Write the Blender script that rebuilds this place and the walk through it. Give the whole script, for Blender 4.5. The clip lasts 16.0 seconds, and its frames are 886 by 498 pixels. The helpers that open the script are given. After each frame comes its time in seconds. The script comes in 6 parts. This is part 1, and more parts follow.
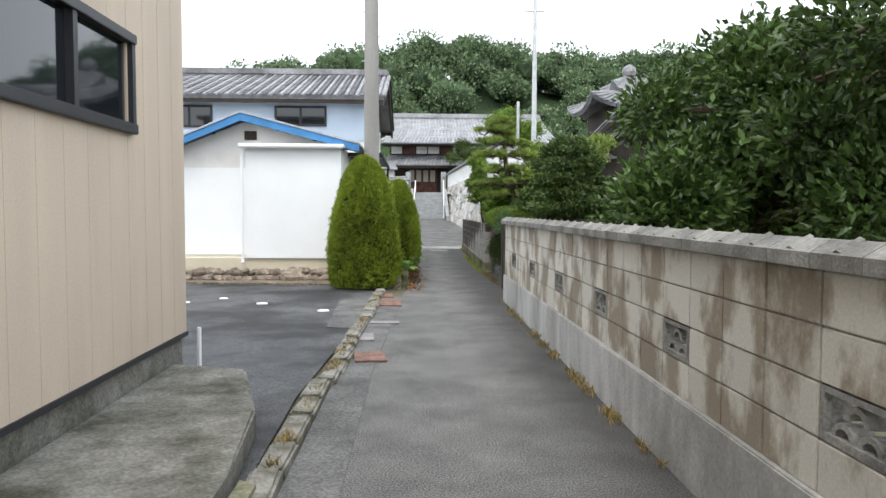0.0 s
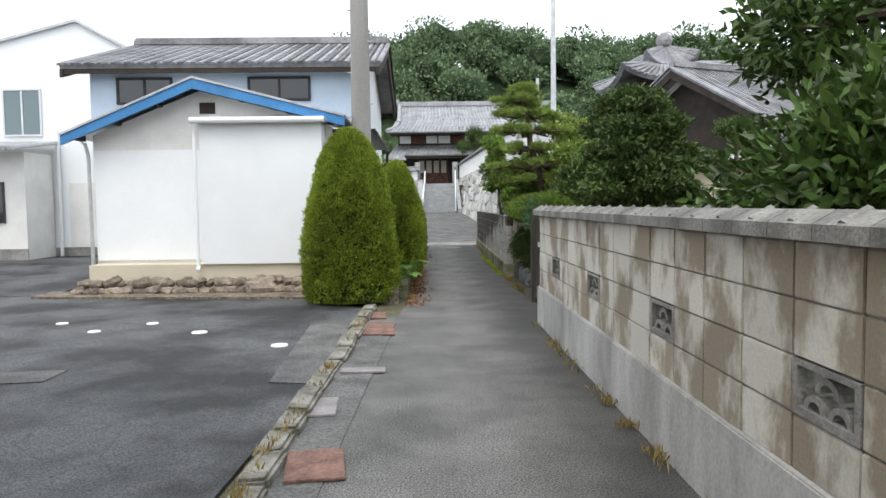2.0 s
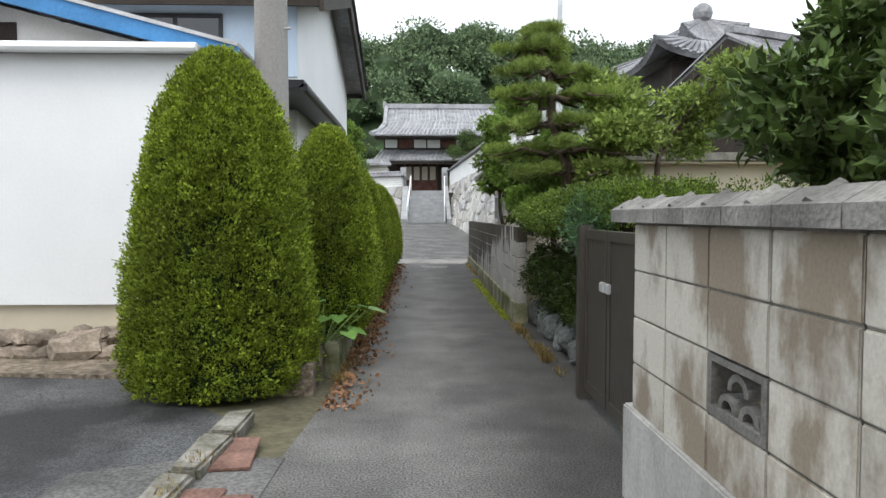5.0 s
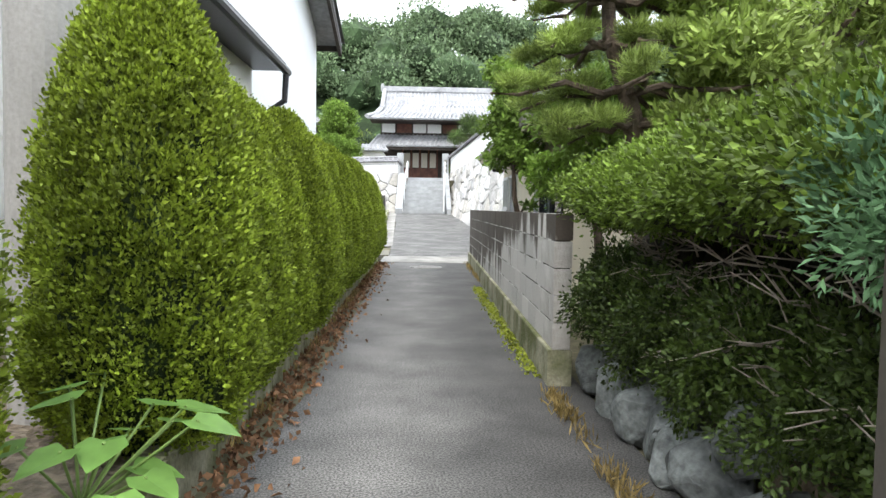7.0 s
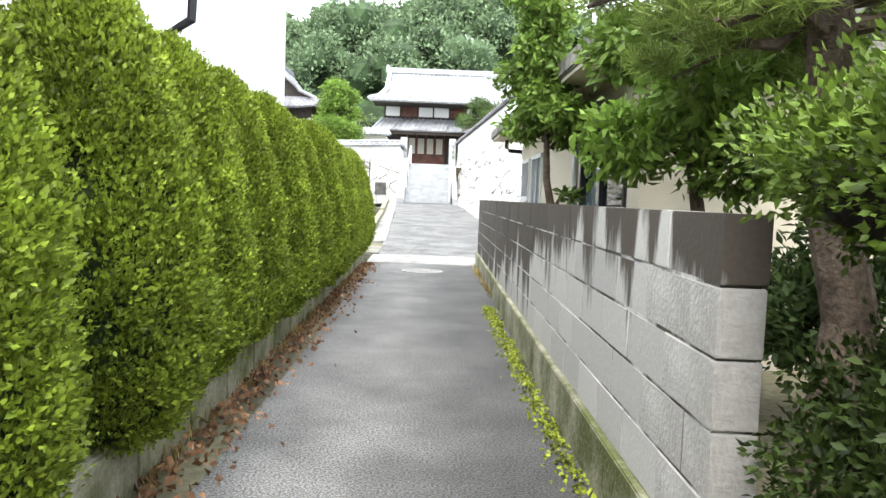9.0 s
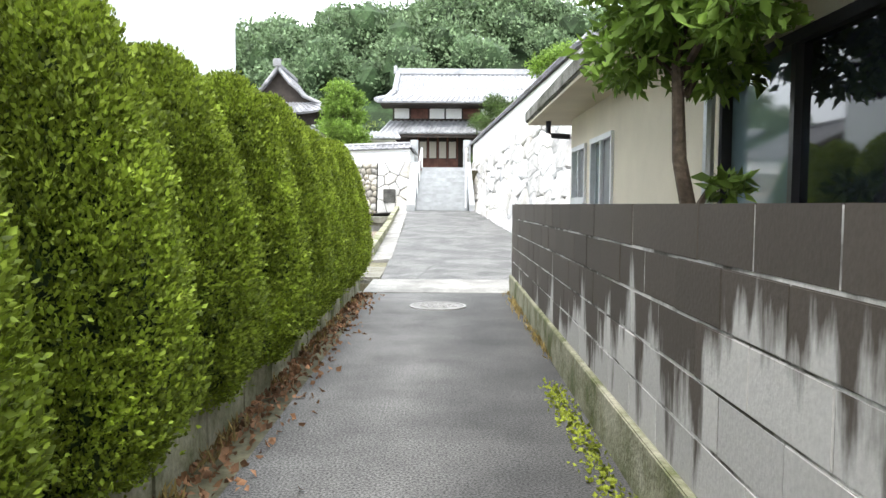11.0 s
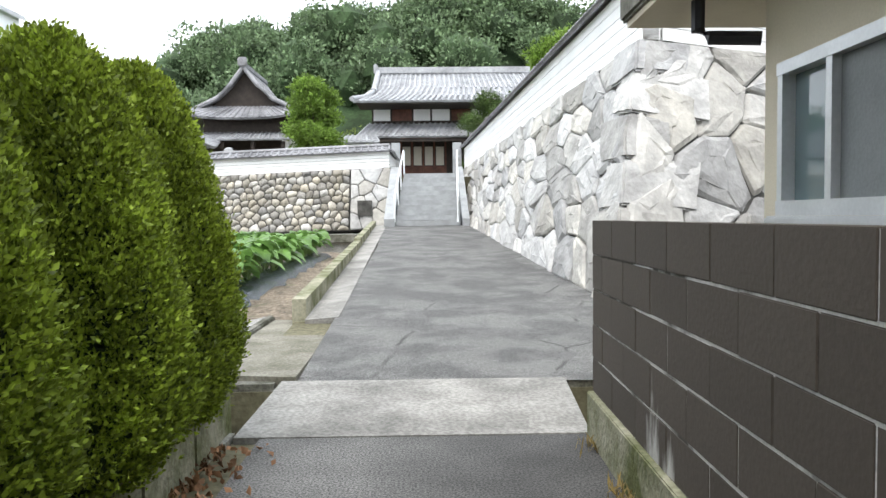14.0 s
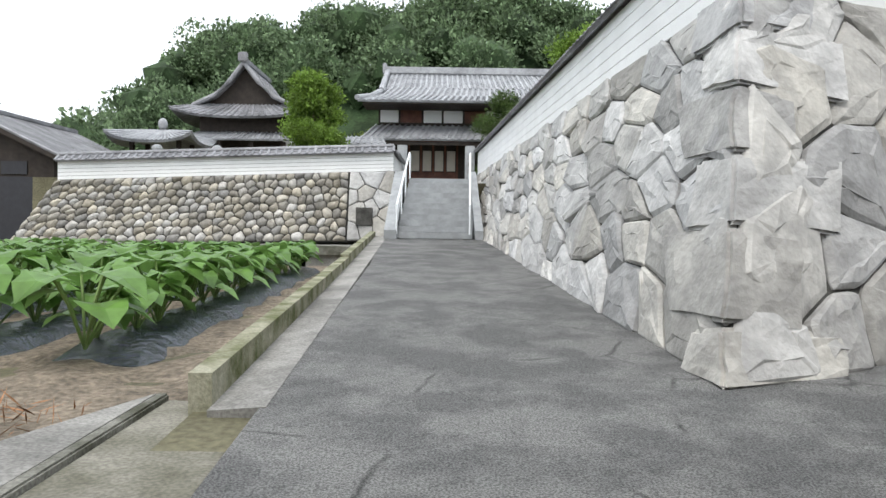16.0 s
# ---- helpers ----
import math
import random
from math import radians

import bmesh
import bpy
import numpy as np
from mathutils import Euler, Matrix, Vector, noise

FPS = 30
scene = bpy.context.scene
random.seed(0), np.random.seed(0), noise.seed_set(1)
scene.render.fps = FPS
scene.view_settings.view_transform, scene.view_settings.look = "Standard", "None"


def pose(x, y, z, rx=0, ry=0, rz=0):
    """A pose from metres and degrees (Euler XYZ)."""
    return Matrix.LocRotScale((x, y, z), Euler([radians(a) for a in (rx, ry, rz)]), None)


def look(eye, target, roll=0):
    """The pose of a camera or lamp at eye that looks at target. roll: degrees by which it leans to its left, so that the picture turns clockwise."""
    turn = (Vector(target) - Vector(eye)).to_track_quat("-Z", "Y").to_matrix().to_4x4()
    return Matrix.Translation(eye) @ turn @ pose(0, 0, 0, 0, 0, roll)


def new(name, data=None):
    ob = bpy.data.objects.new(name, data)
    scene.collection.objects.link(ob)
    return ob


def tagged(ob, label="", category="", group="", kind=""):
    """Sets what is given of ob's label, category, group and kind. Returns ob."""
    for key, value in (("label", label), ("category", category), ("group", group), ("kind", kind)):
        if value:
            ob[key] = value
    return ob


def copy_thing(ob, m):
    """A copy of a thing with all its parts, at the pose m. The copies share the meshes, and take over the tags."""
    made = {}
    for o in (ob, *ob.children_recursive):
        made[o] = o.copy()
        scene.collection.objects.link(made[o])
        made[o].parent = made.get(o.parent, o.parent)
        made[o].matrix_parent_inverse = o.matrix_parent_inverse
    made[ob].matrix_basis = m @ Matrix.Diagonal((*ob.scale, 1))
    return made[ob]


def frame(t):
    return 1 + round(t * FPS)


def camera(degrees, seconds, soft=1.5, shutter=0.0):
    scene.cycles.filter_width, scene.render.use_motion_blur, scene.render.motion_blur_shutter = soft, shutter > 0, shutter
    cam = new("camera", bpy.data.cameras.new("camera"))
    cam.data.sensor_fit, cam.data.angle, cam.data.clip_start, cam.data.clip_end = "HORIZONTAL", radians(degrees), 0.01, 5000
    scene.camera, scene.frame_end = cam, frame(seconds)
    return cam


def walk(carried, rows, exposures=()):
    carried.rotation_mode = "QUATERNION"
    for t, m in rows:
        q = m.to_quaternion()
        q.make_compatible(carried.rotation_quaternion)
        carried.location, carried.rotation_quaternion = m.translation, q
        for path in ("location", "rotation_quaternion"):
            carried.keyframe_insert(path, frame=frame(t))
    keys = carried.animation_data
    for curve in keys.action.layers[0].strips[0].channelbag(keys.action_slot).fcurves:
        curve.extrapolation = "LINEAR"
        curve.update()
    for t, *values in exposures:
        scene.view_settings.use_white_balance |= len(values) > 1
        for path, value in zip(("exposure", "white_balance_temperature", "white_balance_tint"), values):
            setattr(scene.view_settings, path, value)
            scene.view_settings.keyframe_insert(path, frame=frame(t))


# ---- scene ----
cam = camera(63.3, 16.0)
PATH = [
    (0, (-0.232, -2.263, 1.416), (-0.152, -0.267, 1.311), 0.2),
    (0.5, (-0.169, -1.447, 1.4), (-0.103, 0.549, 1.294), -0.4),
    (1, (-0.133, -0.694, 1.382), (-0.091, 1.302, 1.274), -0.7),
    (1.5, (-0.083, 0.152, 1.361), (-0.047, 2.149, 1.244), -0.6),
    (2, (-0.062, 0.957, 1.352), (-0.019, 2.952, 1.229), -0.7),
    (2.5, (-0.006, 1.789, 1.339), (0.042, 3.785, 1.226), -0.7),
    (3, (0.025, 2.597, 1.309), (0.074, 4.594, 1.201), -0.3),
    (3.5, (0.019, 3.47, 1.29), (0.073, 5.466, 1.183), 0.3),
    (4, (0.063, 4.237, 1.276), (0.128, 6.233, 1.175), -0.1),
    (4.2, (0.063, 4.525, 1.284), (0.133, 6.521, 1.185), 0.1),
    (6.5, (0.519, 8.717, 1.189), (0.587, 10.714, 1.101), 0.7),
    (7, (0.54, 9.593, 1.148), (0.604, 11.588, 1.035), 0.9),
    (7.5, (0.616, 10.382, 1.088), (0.672, 12.377, 0.957), 0.6),
    (8, (0.645, 11.113, 1.103), (0.693, 13.108, 0.969), 0.8),
    (8.5, (0.717, 11.805, 1.125), (0.758, 13.8, 0.994), 1.4),
    (9, (0.704, 12.512, 1.136), (0.752, 14.506, 0.994), 2.1),
    (9.2, (0.705, 12.81, 1.131), (0.747, 14.805, 0.996), 0.2),
    (11.3, (0.69, 16.136, 1.106), (0.693, 18.133, 0.99), 0.2),
    (11.5, (0.667, 16.483, 1.097), (0.67, 18.479, 0.985), 0.5),
    (12, (0.688, 17.447, 1.076), (0.7, 19.444, 0.964), 0.9),
    (12.5, (0.669, 18.36, 1.062), (0.686, 20.356, 0.935), 1.7),
    (13, (0.698, 19.24, 1.071), (0.73, 21.228, 0.85), 1.2),
    (13.5, (0.702, 20.135, 1.128), (0.737, 22.129, 0.969), 0.3),
    (14, (0.74, 20.93, 1.149), (0.777, 22.928, 1.06), -0.6),
    (14.5, (0.751, 21.666, 1.154), (0.791, 23.665, 1.08), -1.5),
    (15, (0.765, 22.425, 1.173), (0.792, 24.424, 1.098), -1.1),
    (15.5, (0.794, 23.202, 1.191), (0.813, 25.2, 1.113), -0.0),
    (16, (0.812, 23.931, 1.22), (0.823, 25.93, 1.156), 0.8),
]
walk(cam, [(t, look(e, g, r)) for t, e, g, r in PATH if t not in (4.2, 9.2)], [(0.0, 0.95), (2.0, 0.8), (4.0, 0.6), (6.5, 1.45), (7.0, 1.7), (8.0, 2.15), (9.0, 2.3), (11.5, 2.0), (12.5, 1.95), (13.5, 1.65), (14.5, 1.05), (16.0, 0.8)])

# ---- world and light: bright overcast ----
world = bpy.data.worlds.new("world")
scene.world = world
world.use_nodes = True
wn, wl = world.node_tree.nodes, world.node_tree.links
sky = wn.new("ShaderNodeTexSky")
sky.sky_type = "NISHITA"
sky.sun_disc = False
sky.sun_elevation, sky.sun_rotation = radians(55), radians(200)
sky.air_density, sky.dust_density, sky.ozone_density = 1.0, 6.0, 1.0
skyscale = wn.new("ShaderNodeMix")
skyscale.data_type = "RGBA"
skyscale.inputs[0].default_value = 0.85
skyscale.inputs[7].default_value = (9.3, 9.9, 10.6, 1)
wl.new(sky.outputs[0], skyscale.inputs[6])
wl.new(skyscale.outputs[2], wn["Background"].inputs[0])
wn["Background"].inputs[1].default_value = 0.11
sun = new("sun", bpy.data.lights.new("sun", "SUN"))
sun.data.energy, sun.data.angle, sun.data.color = 0.9, radians(25), (1, 0.97, 0.92)
sun.matrix_world = look((-4, -12, 24), (0, 0, 0))


# ---- materials ----
def mat(name, base, rough=0.8, var=0.25, scale=3.0, fine=40.0, bump=0.3, metal=0.0, tint=None, island=0.0, objrand=0.0, streak=0.0, spec=0.3, bumpdist=0.02, speck=0.0, cracks=0.0, edge=0.14):
    m = bpy.data.materials.new(name)
    m.use_nodes = True
    n, l = m.node_tree.nodes, m.node_tree.links
    b = n["Principled BSDF"]
    b.inputs["Roughness"].default_value, b.inputs["Metallic"].default_value = rough, metal
    b.inputs["Specular IOR Level"].default_value = spec
    tc = n.new("ShaderNodeTexCoord")
    src = tc.outputs["Object"]
    if objrand:
        geo0 = n.new("ShaderNodeNewGeometry")
        src = geo0.outputs["Position"]
    no = n.new("ShaderNodeTexNoise")
    no.inputs["Scale"].default_value, no.inputs["Detail"].default_value, no.inputs["Roughness"].default_value = scale, 6, 0.6
    nf = n.new("ShaderNodeTexNoise")
    nf.inputs["Scale"].default_value, nf.inputs["Detail"].default_value = fine, 4
    l.new(src, nf.inputs["Vector"])
    if streak:
        mp = n.new("ShaderNodeMapping")
        mp.inputs["Scale"].default_value = (1, 1, streak)
        l.new(src, mp.inputs["Vector"])
        l.new(mp.outputs[0], no.inputs["Vector"])
    else:
        l.new(src, no.inputs["Vector"])
    ramp = n.new("ShaderNodeValToRGB")
    lo = [c * (1 - var) for c in base]
    hi = [min(1, c * (1 + var)) for c in base]
    if tint:
        lo = tint
    ramp.color_ramp.elements[0].position, ramp.color_ramp.elements[1].position = 0.5 - edge, 0.5 + edge
    ramp.color_ramp.elements[0].color, ramp.color_ramp.elements[1].color = (*lo, 1), (*hi, 1)
    l.new(no.outputs[0], ramp.inputs[0])
    hsv = n.new("ShaderNodeHueSaturation")
    l.new(ramp.outputs[0], hsv.inputs["Color"])
    add = n.new("ShaderNodeMapRange")
    add.inputs["To Min"].default_value, add.inputs["To Max"].default_value = 1 - var * 0.7, 1 + var * 0.7
    add.inputs["From Min"].default_value, add.inputs["From Max"].default_value = 0.3, 0.7
    l.new(nf.outputs[0], add.inputs["Value"])
    if speck:
        add.inputs["To Min"].default_value, add.inputs["To Max"].default_value = 1 - speck, 1 + speck
        add.inputs["From Min"].default_value, add.inputs["From Max"].default_value = 0.38, 0.62
    val = add.outputs[0]
    if cracks:
        nd = n.new("ShaderNodeTexNoise")
        nd.inputs["Scale"].default_value = 3.0
        l.new(src, nd.inputs["Vector"])
        mixv = n.new("ShaderNodeMix")
        mixv.data_type = "RGBA"
        mixv.inputs[0].default_value = 0.12
        l.new(src, mixv.inputs[6])
        l.new(nd.outputs["Color"], mixv.inputs[7])
        vo = n.new("ShaderNodeTexVoronoi")
        vo.feature = "DISTANCE_TO_EDGE"
        vo.inputs["Scale"].default_value = cracks
        l.new(mixv.outputs[2], vo.inputs["Vector"])
        mk = n.new("ShaderNodeMapRange")
        mk.inputs["From Min"].default_value, mk.inputs["From Max"].default_value = 0.002, 0.012
        mk.inputs["To Min"].default_value, mk.inputs["To Max"].default_value = 0.45, 1.0
        l.new(vo.outputs["Distance"], mk.inputs["Value"])
        gate_ = n.new("ShaderNodeMapRange")
        gate_.inputs["From Min"].default_value, gate_.inputs["From Max"].default_value = 0.5, 0.6
        l.new(no.outputs[0], gate_.inputs["Value"])
        lp_ = n.new("ShaderNodeMix")
        l.new(gate_.outputs[0], lp_.inputs[0])
        lp_.inputs[2].default_value = 1.0
        l.new(mk.outputs[0], lp_.inputs[3])
        mc = n.new("ShaderNodeMath")
        mc.operation = "MULTIPLY"
        l.new(lp_.outputs[0], mc.inputs[0])
        l.new(val, mc.inputs[1])
        val = mc.outputs[0]
    if island or objrand:
        if island:
            g = n.new("ShaderNodeNewGeometry")
            r, amp = g.outputs["Random Per Island"], island
        else:
            g = n.new("ShaderNodeObjectInfo")
            r, amp = g.outputs["Random"], objrand
        mr = n.new("ShaderNodeMapRange")
        mr.inputs["To Min"].default_value, mr.inputs["To Max"].default_value = 1 - amp, 1 + amp
        l.new(r, mr.inputs["Value"])
        mu = n.new("ShaderNodeMath")
        mu.operation = "MULTIPLY"
        l.new(mr.outputs[0], mu.inputs[0])
        l.new(val, mu.inputs[1])
        val = mu.outputs[0]
    l.new(val, hsv.inputs["Value"])
    l.new(hsv.outputs[0], b.inputs["Base Color"])
    if bump:
        bp = n.new("ShaderNodeBump")
        bp.inputs["Strength"].default_value, bp.inputs["Distance"].default_value = bump, bumpdist
        l.new(nf.outputs[0], bp.inputs["Height"])
        l.new(bp.outputs[0], b.inputs["Normal"])
    return m


def leafmat(name, base, var=0.5, trans=0.25, rough=0.55):
    m = mat(name, base, rough, 0.3, 1.2, 8, 0, island=var)
    n, l = m.node_tree.nodes, m.node_tree.links
    b = n["Principled BSDF"]
    t = n.new("ShaderNodeBsdfTranslucent")
    l.new(b.inputs["Base Color"].links[0].from_socket, t.inputs["Color"])
    mx = n.new("ShaderNodeMixShader")
    mx.inputs[0].default_value = trans
    l.new(b.outputs[0], mx.inputs[1])
    l.new(t.outputs[0], mx.inputs[2])
    l.new(mx.outputs[0], n["Material Output"].inputs["Surface"])
    return m


M_asphalt = mat("lane_asphalt", (0.112, 0.109, 0.104), 0.75, 0.3, 1.6, 95, 0.15, bumpdist=0.004, speck=0.6, edge=0.16)
M_lot = mat("dark_asphalt", (0.056, 0.057, 0.059), 0.65, 0.6, 0.7, 95, 0.15, bumpdist=0.004, speck=0.6, cracks=2.4, edge=0.08)
M_ramp = mat("worn_asphalt", (0.275, 0.271, 0.262), 0.75, 0.1, 1.7, 95, 0.15, tint=(0.2, 0.198, 0.194), bumpdist=0.004, speck=0.45, cracks=0.55, edge=0.07)
M_ground = mat("bare_ground", (0.13, 0.12, 0.075), 0.95, 0.4, 0.5, 20, 0.5)
M_conc = mat("concrete", (0.24, 0.232, 0.215), 0.85, 0.35, 1.6, 45, 0.5, bumpdist=0.008, speck=0.2)
M_concdark = mat("weathered_concrete", (0.17, 0.165, 0.145), 0.9, 0.45, 2.5, 50, 0.5, tint=(0.07, 0.07, 0.05))
M_concmoss = mat("mossy_concrete", (0.25, 0.24, 0.18), 0.95, 0.3, 3.0, 40, 0.5, tint=(0.09, 0.1, 0.035))
M_block = mat("grey_block", (0.46, 0.44, 0.39), 0.9, 0.12, 2.6, 70, 0.35, tint=(0.26, 0.22, 0.17), objrand=0.1, streak=0.6, bumpdist=0.004, edge=0.05)
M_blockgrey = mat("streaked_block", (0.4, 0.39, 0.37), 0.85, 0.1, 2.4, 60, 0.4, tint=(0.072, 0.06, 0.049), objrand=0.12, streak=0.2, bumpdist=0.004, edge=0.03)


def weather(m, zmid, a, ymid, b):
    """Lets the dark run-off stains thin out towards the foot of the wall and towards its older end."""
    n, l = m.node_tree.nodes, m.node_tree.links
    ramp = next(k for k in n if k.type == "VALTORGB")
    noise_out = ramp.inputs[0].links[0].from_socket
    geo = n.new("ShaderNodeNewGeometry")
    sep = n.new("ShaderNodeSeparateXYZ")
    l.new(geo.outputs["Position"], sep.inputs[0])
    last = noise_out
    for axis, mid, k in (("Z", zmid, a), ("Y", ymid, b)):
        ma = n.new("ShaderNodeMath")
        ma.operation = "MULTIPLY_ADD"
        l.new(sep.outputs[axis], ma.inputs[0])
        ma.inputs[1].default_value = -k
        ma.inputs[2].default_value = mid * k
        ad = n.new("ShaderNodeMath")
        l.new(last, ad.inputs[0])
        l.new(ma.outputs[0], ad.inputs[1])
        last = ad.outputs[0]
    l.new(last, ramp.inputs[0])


def lane_tone(m, x_dark, soft, amount):
    """Paler middle of the lane against a darker strip at the wall foot, with a wandering edge."""
    n, l = m.node_tree.nodes, m.node_tree.links
    hsv = next(k for k in n if k.type == "HUE_SAT")
    old = hsv.inputs["Value"].links[0].from_socket
    geo, sep, no = n.new("ShaderNodeNewGeometry"), n.new("ShaderNodeSeparateXYZ"), n.new("ShaderNodeTexNoise")
    no.inputs["Scale"].default_value, no.inputs["Detail"].default_value = 1.3, 5
    l.new(geo.outputs["Position"], sep.inputs[0])
    l.new(geo.outputs["Position"], no.inputs["Vector"])
    wander = n.new("ShaderNodeMath")
    wander.operation = "MULTIPLY_ADD"
    l.new(no.outputs[0], wander.inputs[0])
    wander.inputs[1].default_value = 0.7
    l.new(sep.outputs["X"], wander.inputs[2])
    mr = n.new("ShaderNodeMapRange")
    mr.inputs["From Min"].default_value, mr.inputs["From Max"].default_value = x_dark + 0.35 - soft, x_dark + 0.35 + soft
    mr.inputs["To Min"].default_value, mr.inputs["To Max"].default_value = 1.08, 1 - amount
    l.new(wander.outputs[0], mr.inputs["Value"])
    mu = n.new("ShaderNodeMath")
    mu.operation = "MULTIPLY"
    l.new(old, mu.inputs[0])
    l.new(mr.outputs[0], mu.inputs[1])
    l.new(mu.outputs[0], hsv.inputs["Value"])


def tone_by_piece(m, lo, hi):
    """Lets some stones be greyer and some warmer."""
    n, l = m.node_tree.nodes, m.node_tree.links
    hsv = next(k for k in n if k.type == "HUE_SAT")
    info, mul, fr, mr = n.new("ShaderNodeObjectInfo"), n.new("ShaderNodeMath"), n.new("ShaderNodeMath"), n.new("ShaderNodeMapRange")
    mul.operation, fr.operation = "MULTIPLY", "FRACT"
    mul.inputs[1].default_value = 7.3
    l.new(info.outputs["Random"], mul.inputs[0])
    l.new(mul.outputs[0], fr.inputs[0])
    mr.inputs["To Min"].default_value, mr.inputs["To Max"].default_value = lo, hi
    l.new(fr.outputs[0], mr.inputs["Value"])
    l.new(mr.outputs[0], hsv.inputs["Saturation"])


lane_tone(M_asphalt, 0.72, 0.3, 0.5)
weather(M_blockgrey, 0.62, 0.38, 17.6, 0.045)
M_mortar = mat("mortar", (0.2, 0.19, 0.17), 0.95, 0.3, 3, 60, 0.3)
M_mortardark = mat("dark_mortar", (0.09, 0.085, 0.075), 0.95, 0.3, 3, 60, 0.3)
M_efflor = mat("lime_stained_mortar", (0.45, 0.44, 0.42), 0.95, 0.2, 2.2, 60, 0.3, tint=(0.07, 0.065, 0.055), edge=0.06)
M_joint = mat("stone_joint", (0.07, 0.068, 0.062), 0.95, 0.4, 3, 60, 0.3)
M_cap = mat("wall_coping", (0.2, 0.195, 0.18), 0.85, 0.3, 4, 60, 0.4, objrand=0.15)
M_siding = mat("beige_siding", (0.58, 0.48, 0.375), 0.6, 0.07, 1.5, 60, 0.06, streak=0.15)
M_frame = mat("dark_window_frame", (0.03, 0.03, 0.035), 0.4, 0.1, 5, 60, 0.05)
M_alu = mat("aluminium", (0.62, 0.63, 0.64), 0.4, 0.06, 5, 60, 0.05, metal=0.5)
M_white = mat("white_panel", (0.8, 0.82, 0.83), 0.6, 0.03, 0.8, 40, 0.05)
M_whiteold = mat("old_white_wall", (0.72, 0.71, 0.68), 0.7, 0.08, 1.2, 40, 0.08)
M_plaster = mat("white_plaster", (0.82, 0.82, 0.81), 0.8, 0.04, 1.2, 40, 0.08)
M_blue = mat("blue_painted_metal", (0.06, 0.22, 0.47), 0.45, 0.15, 2, 40, 0.05)
M_bluegrey = mat("shaded_blue_wall", (0.5, 0.6, 0.72), 0.75, 0.06, 1.2, 40, 0.08)
M_tile = mat("grey_roof_tile", (0.2, 0.2, 0.21), 0.5, 0.35, 1.2, 12, 0.3, island=0.2, spec=0.5)
M_tilelight = mat("silver_roof_tile", (0.27, 0.275, 0.285), 0.45, 0.25, 1.2, 12, 0.3, island=0.2, spec=0.5)
M_wood = mat("dark_wood", (0.035, 0.027, 0.022), 0.7, 0.3, 3, 40, 0.2)
M_redwood = mat("red_brown_wood", (0.12, 0.05, 0.035), 0.6, 0.3, 3, 40, 0.2)
M_orangewood = mat("weathered_cedar", (0.3, 0.14, 0.06), 0.7, 0.3, 3, 40, 0.2)
M_beige = mat("cream_stucco", (0.6, 0.54, 0.42), 0.85, 0.06, 1.5, 90, 0.3, bumpdist=0.004)
M_bronze = mat("bronze_aluminium", (0.085, 0.075, 0.065), 0.45, 0.08, 4, 60, 0.05, metal=0.4)
M_pole = mat("concrete_pole", (0.3, 0.29, 0.275), 0.8, 0.15, 2, 50, 0.2, streak=0.2)
M_steel = mat("galvanised_steel", (0.5, 0.51, 0.52), 0.45, 0.12, 5, 60, 0.05, metal=0.6)
M_stone = mat("pale_granite", (0.395, 0.388, 0.372), 0.85, 0.15, 2.2, 14, 0.5, objrand=0.3, bumpdist=0.035, tint=(0.3, 0.295, 0.285))
M_cobble = mat("river_stone", (0.36, 0.34, 0.3), 0.8, 0.25, 3, 30, 0.4, objrand=0.4)
M_bedstone = mat("brown_river_stone", (0.2, 0.165, 0.13), 0.85, 0.35, 5, 30, 0.5, objrand=0.45)
M_boulder = mat("garden_boulder", (0.13, 0.142, 0.14), 0.85, 0.45, 5, 30, 0.6, objrand=0.25)
M_soil = mat("sandy_soil", (0.2, 0.165, 0.125), 0.95, 0.3, 3, 18, 1.0, bumpdist=0.06, speck=0.3)
M_film = mat("black_plastic_film", (0.035, 0.042, 0.055), 0.25, 0.3, 6, 9, 1.0, spec=0.7, bumpdist=0.06)
M_redplate = mat("rusty_red_plate", (0.2, 0.115, 0.09), 0.8, 0.3, 6, 50, 0.4)
M_apron = mat("mossy_apron", (0.19, 0.18, 0.15), 0.9, 0.25, 2.2, 45, 0.5, tint=(0.11, 0.105, 0.075), bumpdist=0.008, speck=0.2)
M_patch = mat("asphalt_patch", (0.12, 0.118, 0.113), 0.75, 0.35, 2.0, 50, 0.9, bumpdist=0.01, speck=0.3)
M_litterground = mat("leafy_soil", (0.09, 0.07, 0.05), 0.95, 0.4, 4, 30, 0.8)
M_blockend = mat("pale_block", (0.42, 0.41, 0.39), 0.85, 0.1, 3, 60, 0.3, tint=(0.3, 0.285, 0.26))
M_rim = mat("worn_rim", (0.3, 0.295, 0.285), 0.6, 0.15, 12, 60, 0.2)
M_shade = mat("inner_wood_shade", (0.022, 0.018, 0.013), 0.95, 0.5, 6, 40, 0.8)
M_kerb = mat("kerb_concrete", (0.23, 0.22, 0.195), 0.9, 0.3, 6, 40, 0.7, tint=(0.12, 0.115, 0.085))
M_greyplate = mat("grey_plate", (0.27, 0.25, 0.25), 0.8, 0.2, 4, 50, 0.3)
M_paint = mat("white_road_paint", (0.78, 0.78, 0.76), 0.7, 0.08, 6, 60, 0.1)
M_iron = mat("cast_iron", (0.2, 0.195, 0.185), 0.6, 0.15, 8, 60, 0.3)
M_litter = mat("dry_leaves", (0.24, 0.13, 0.07), 0.9, 0.4, 3, 30, 0.3, island=0.5)
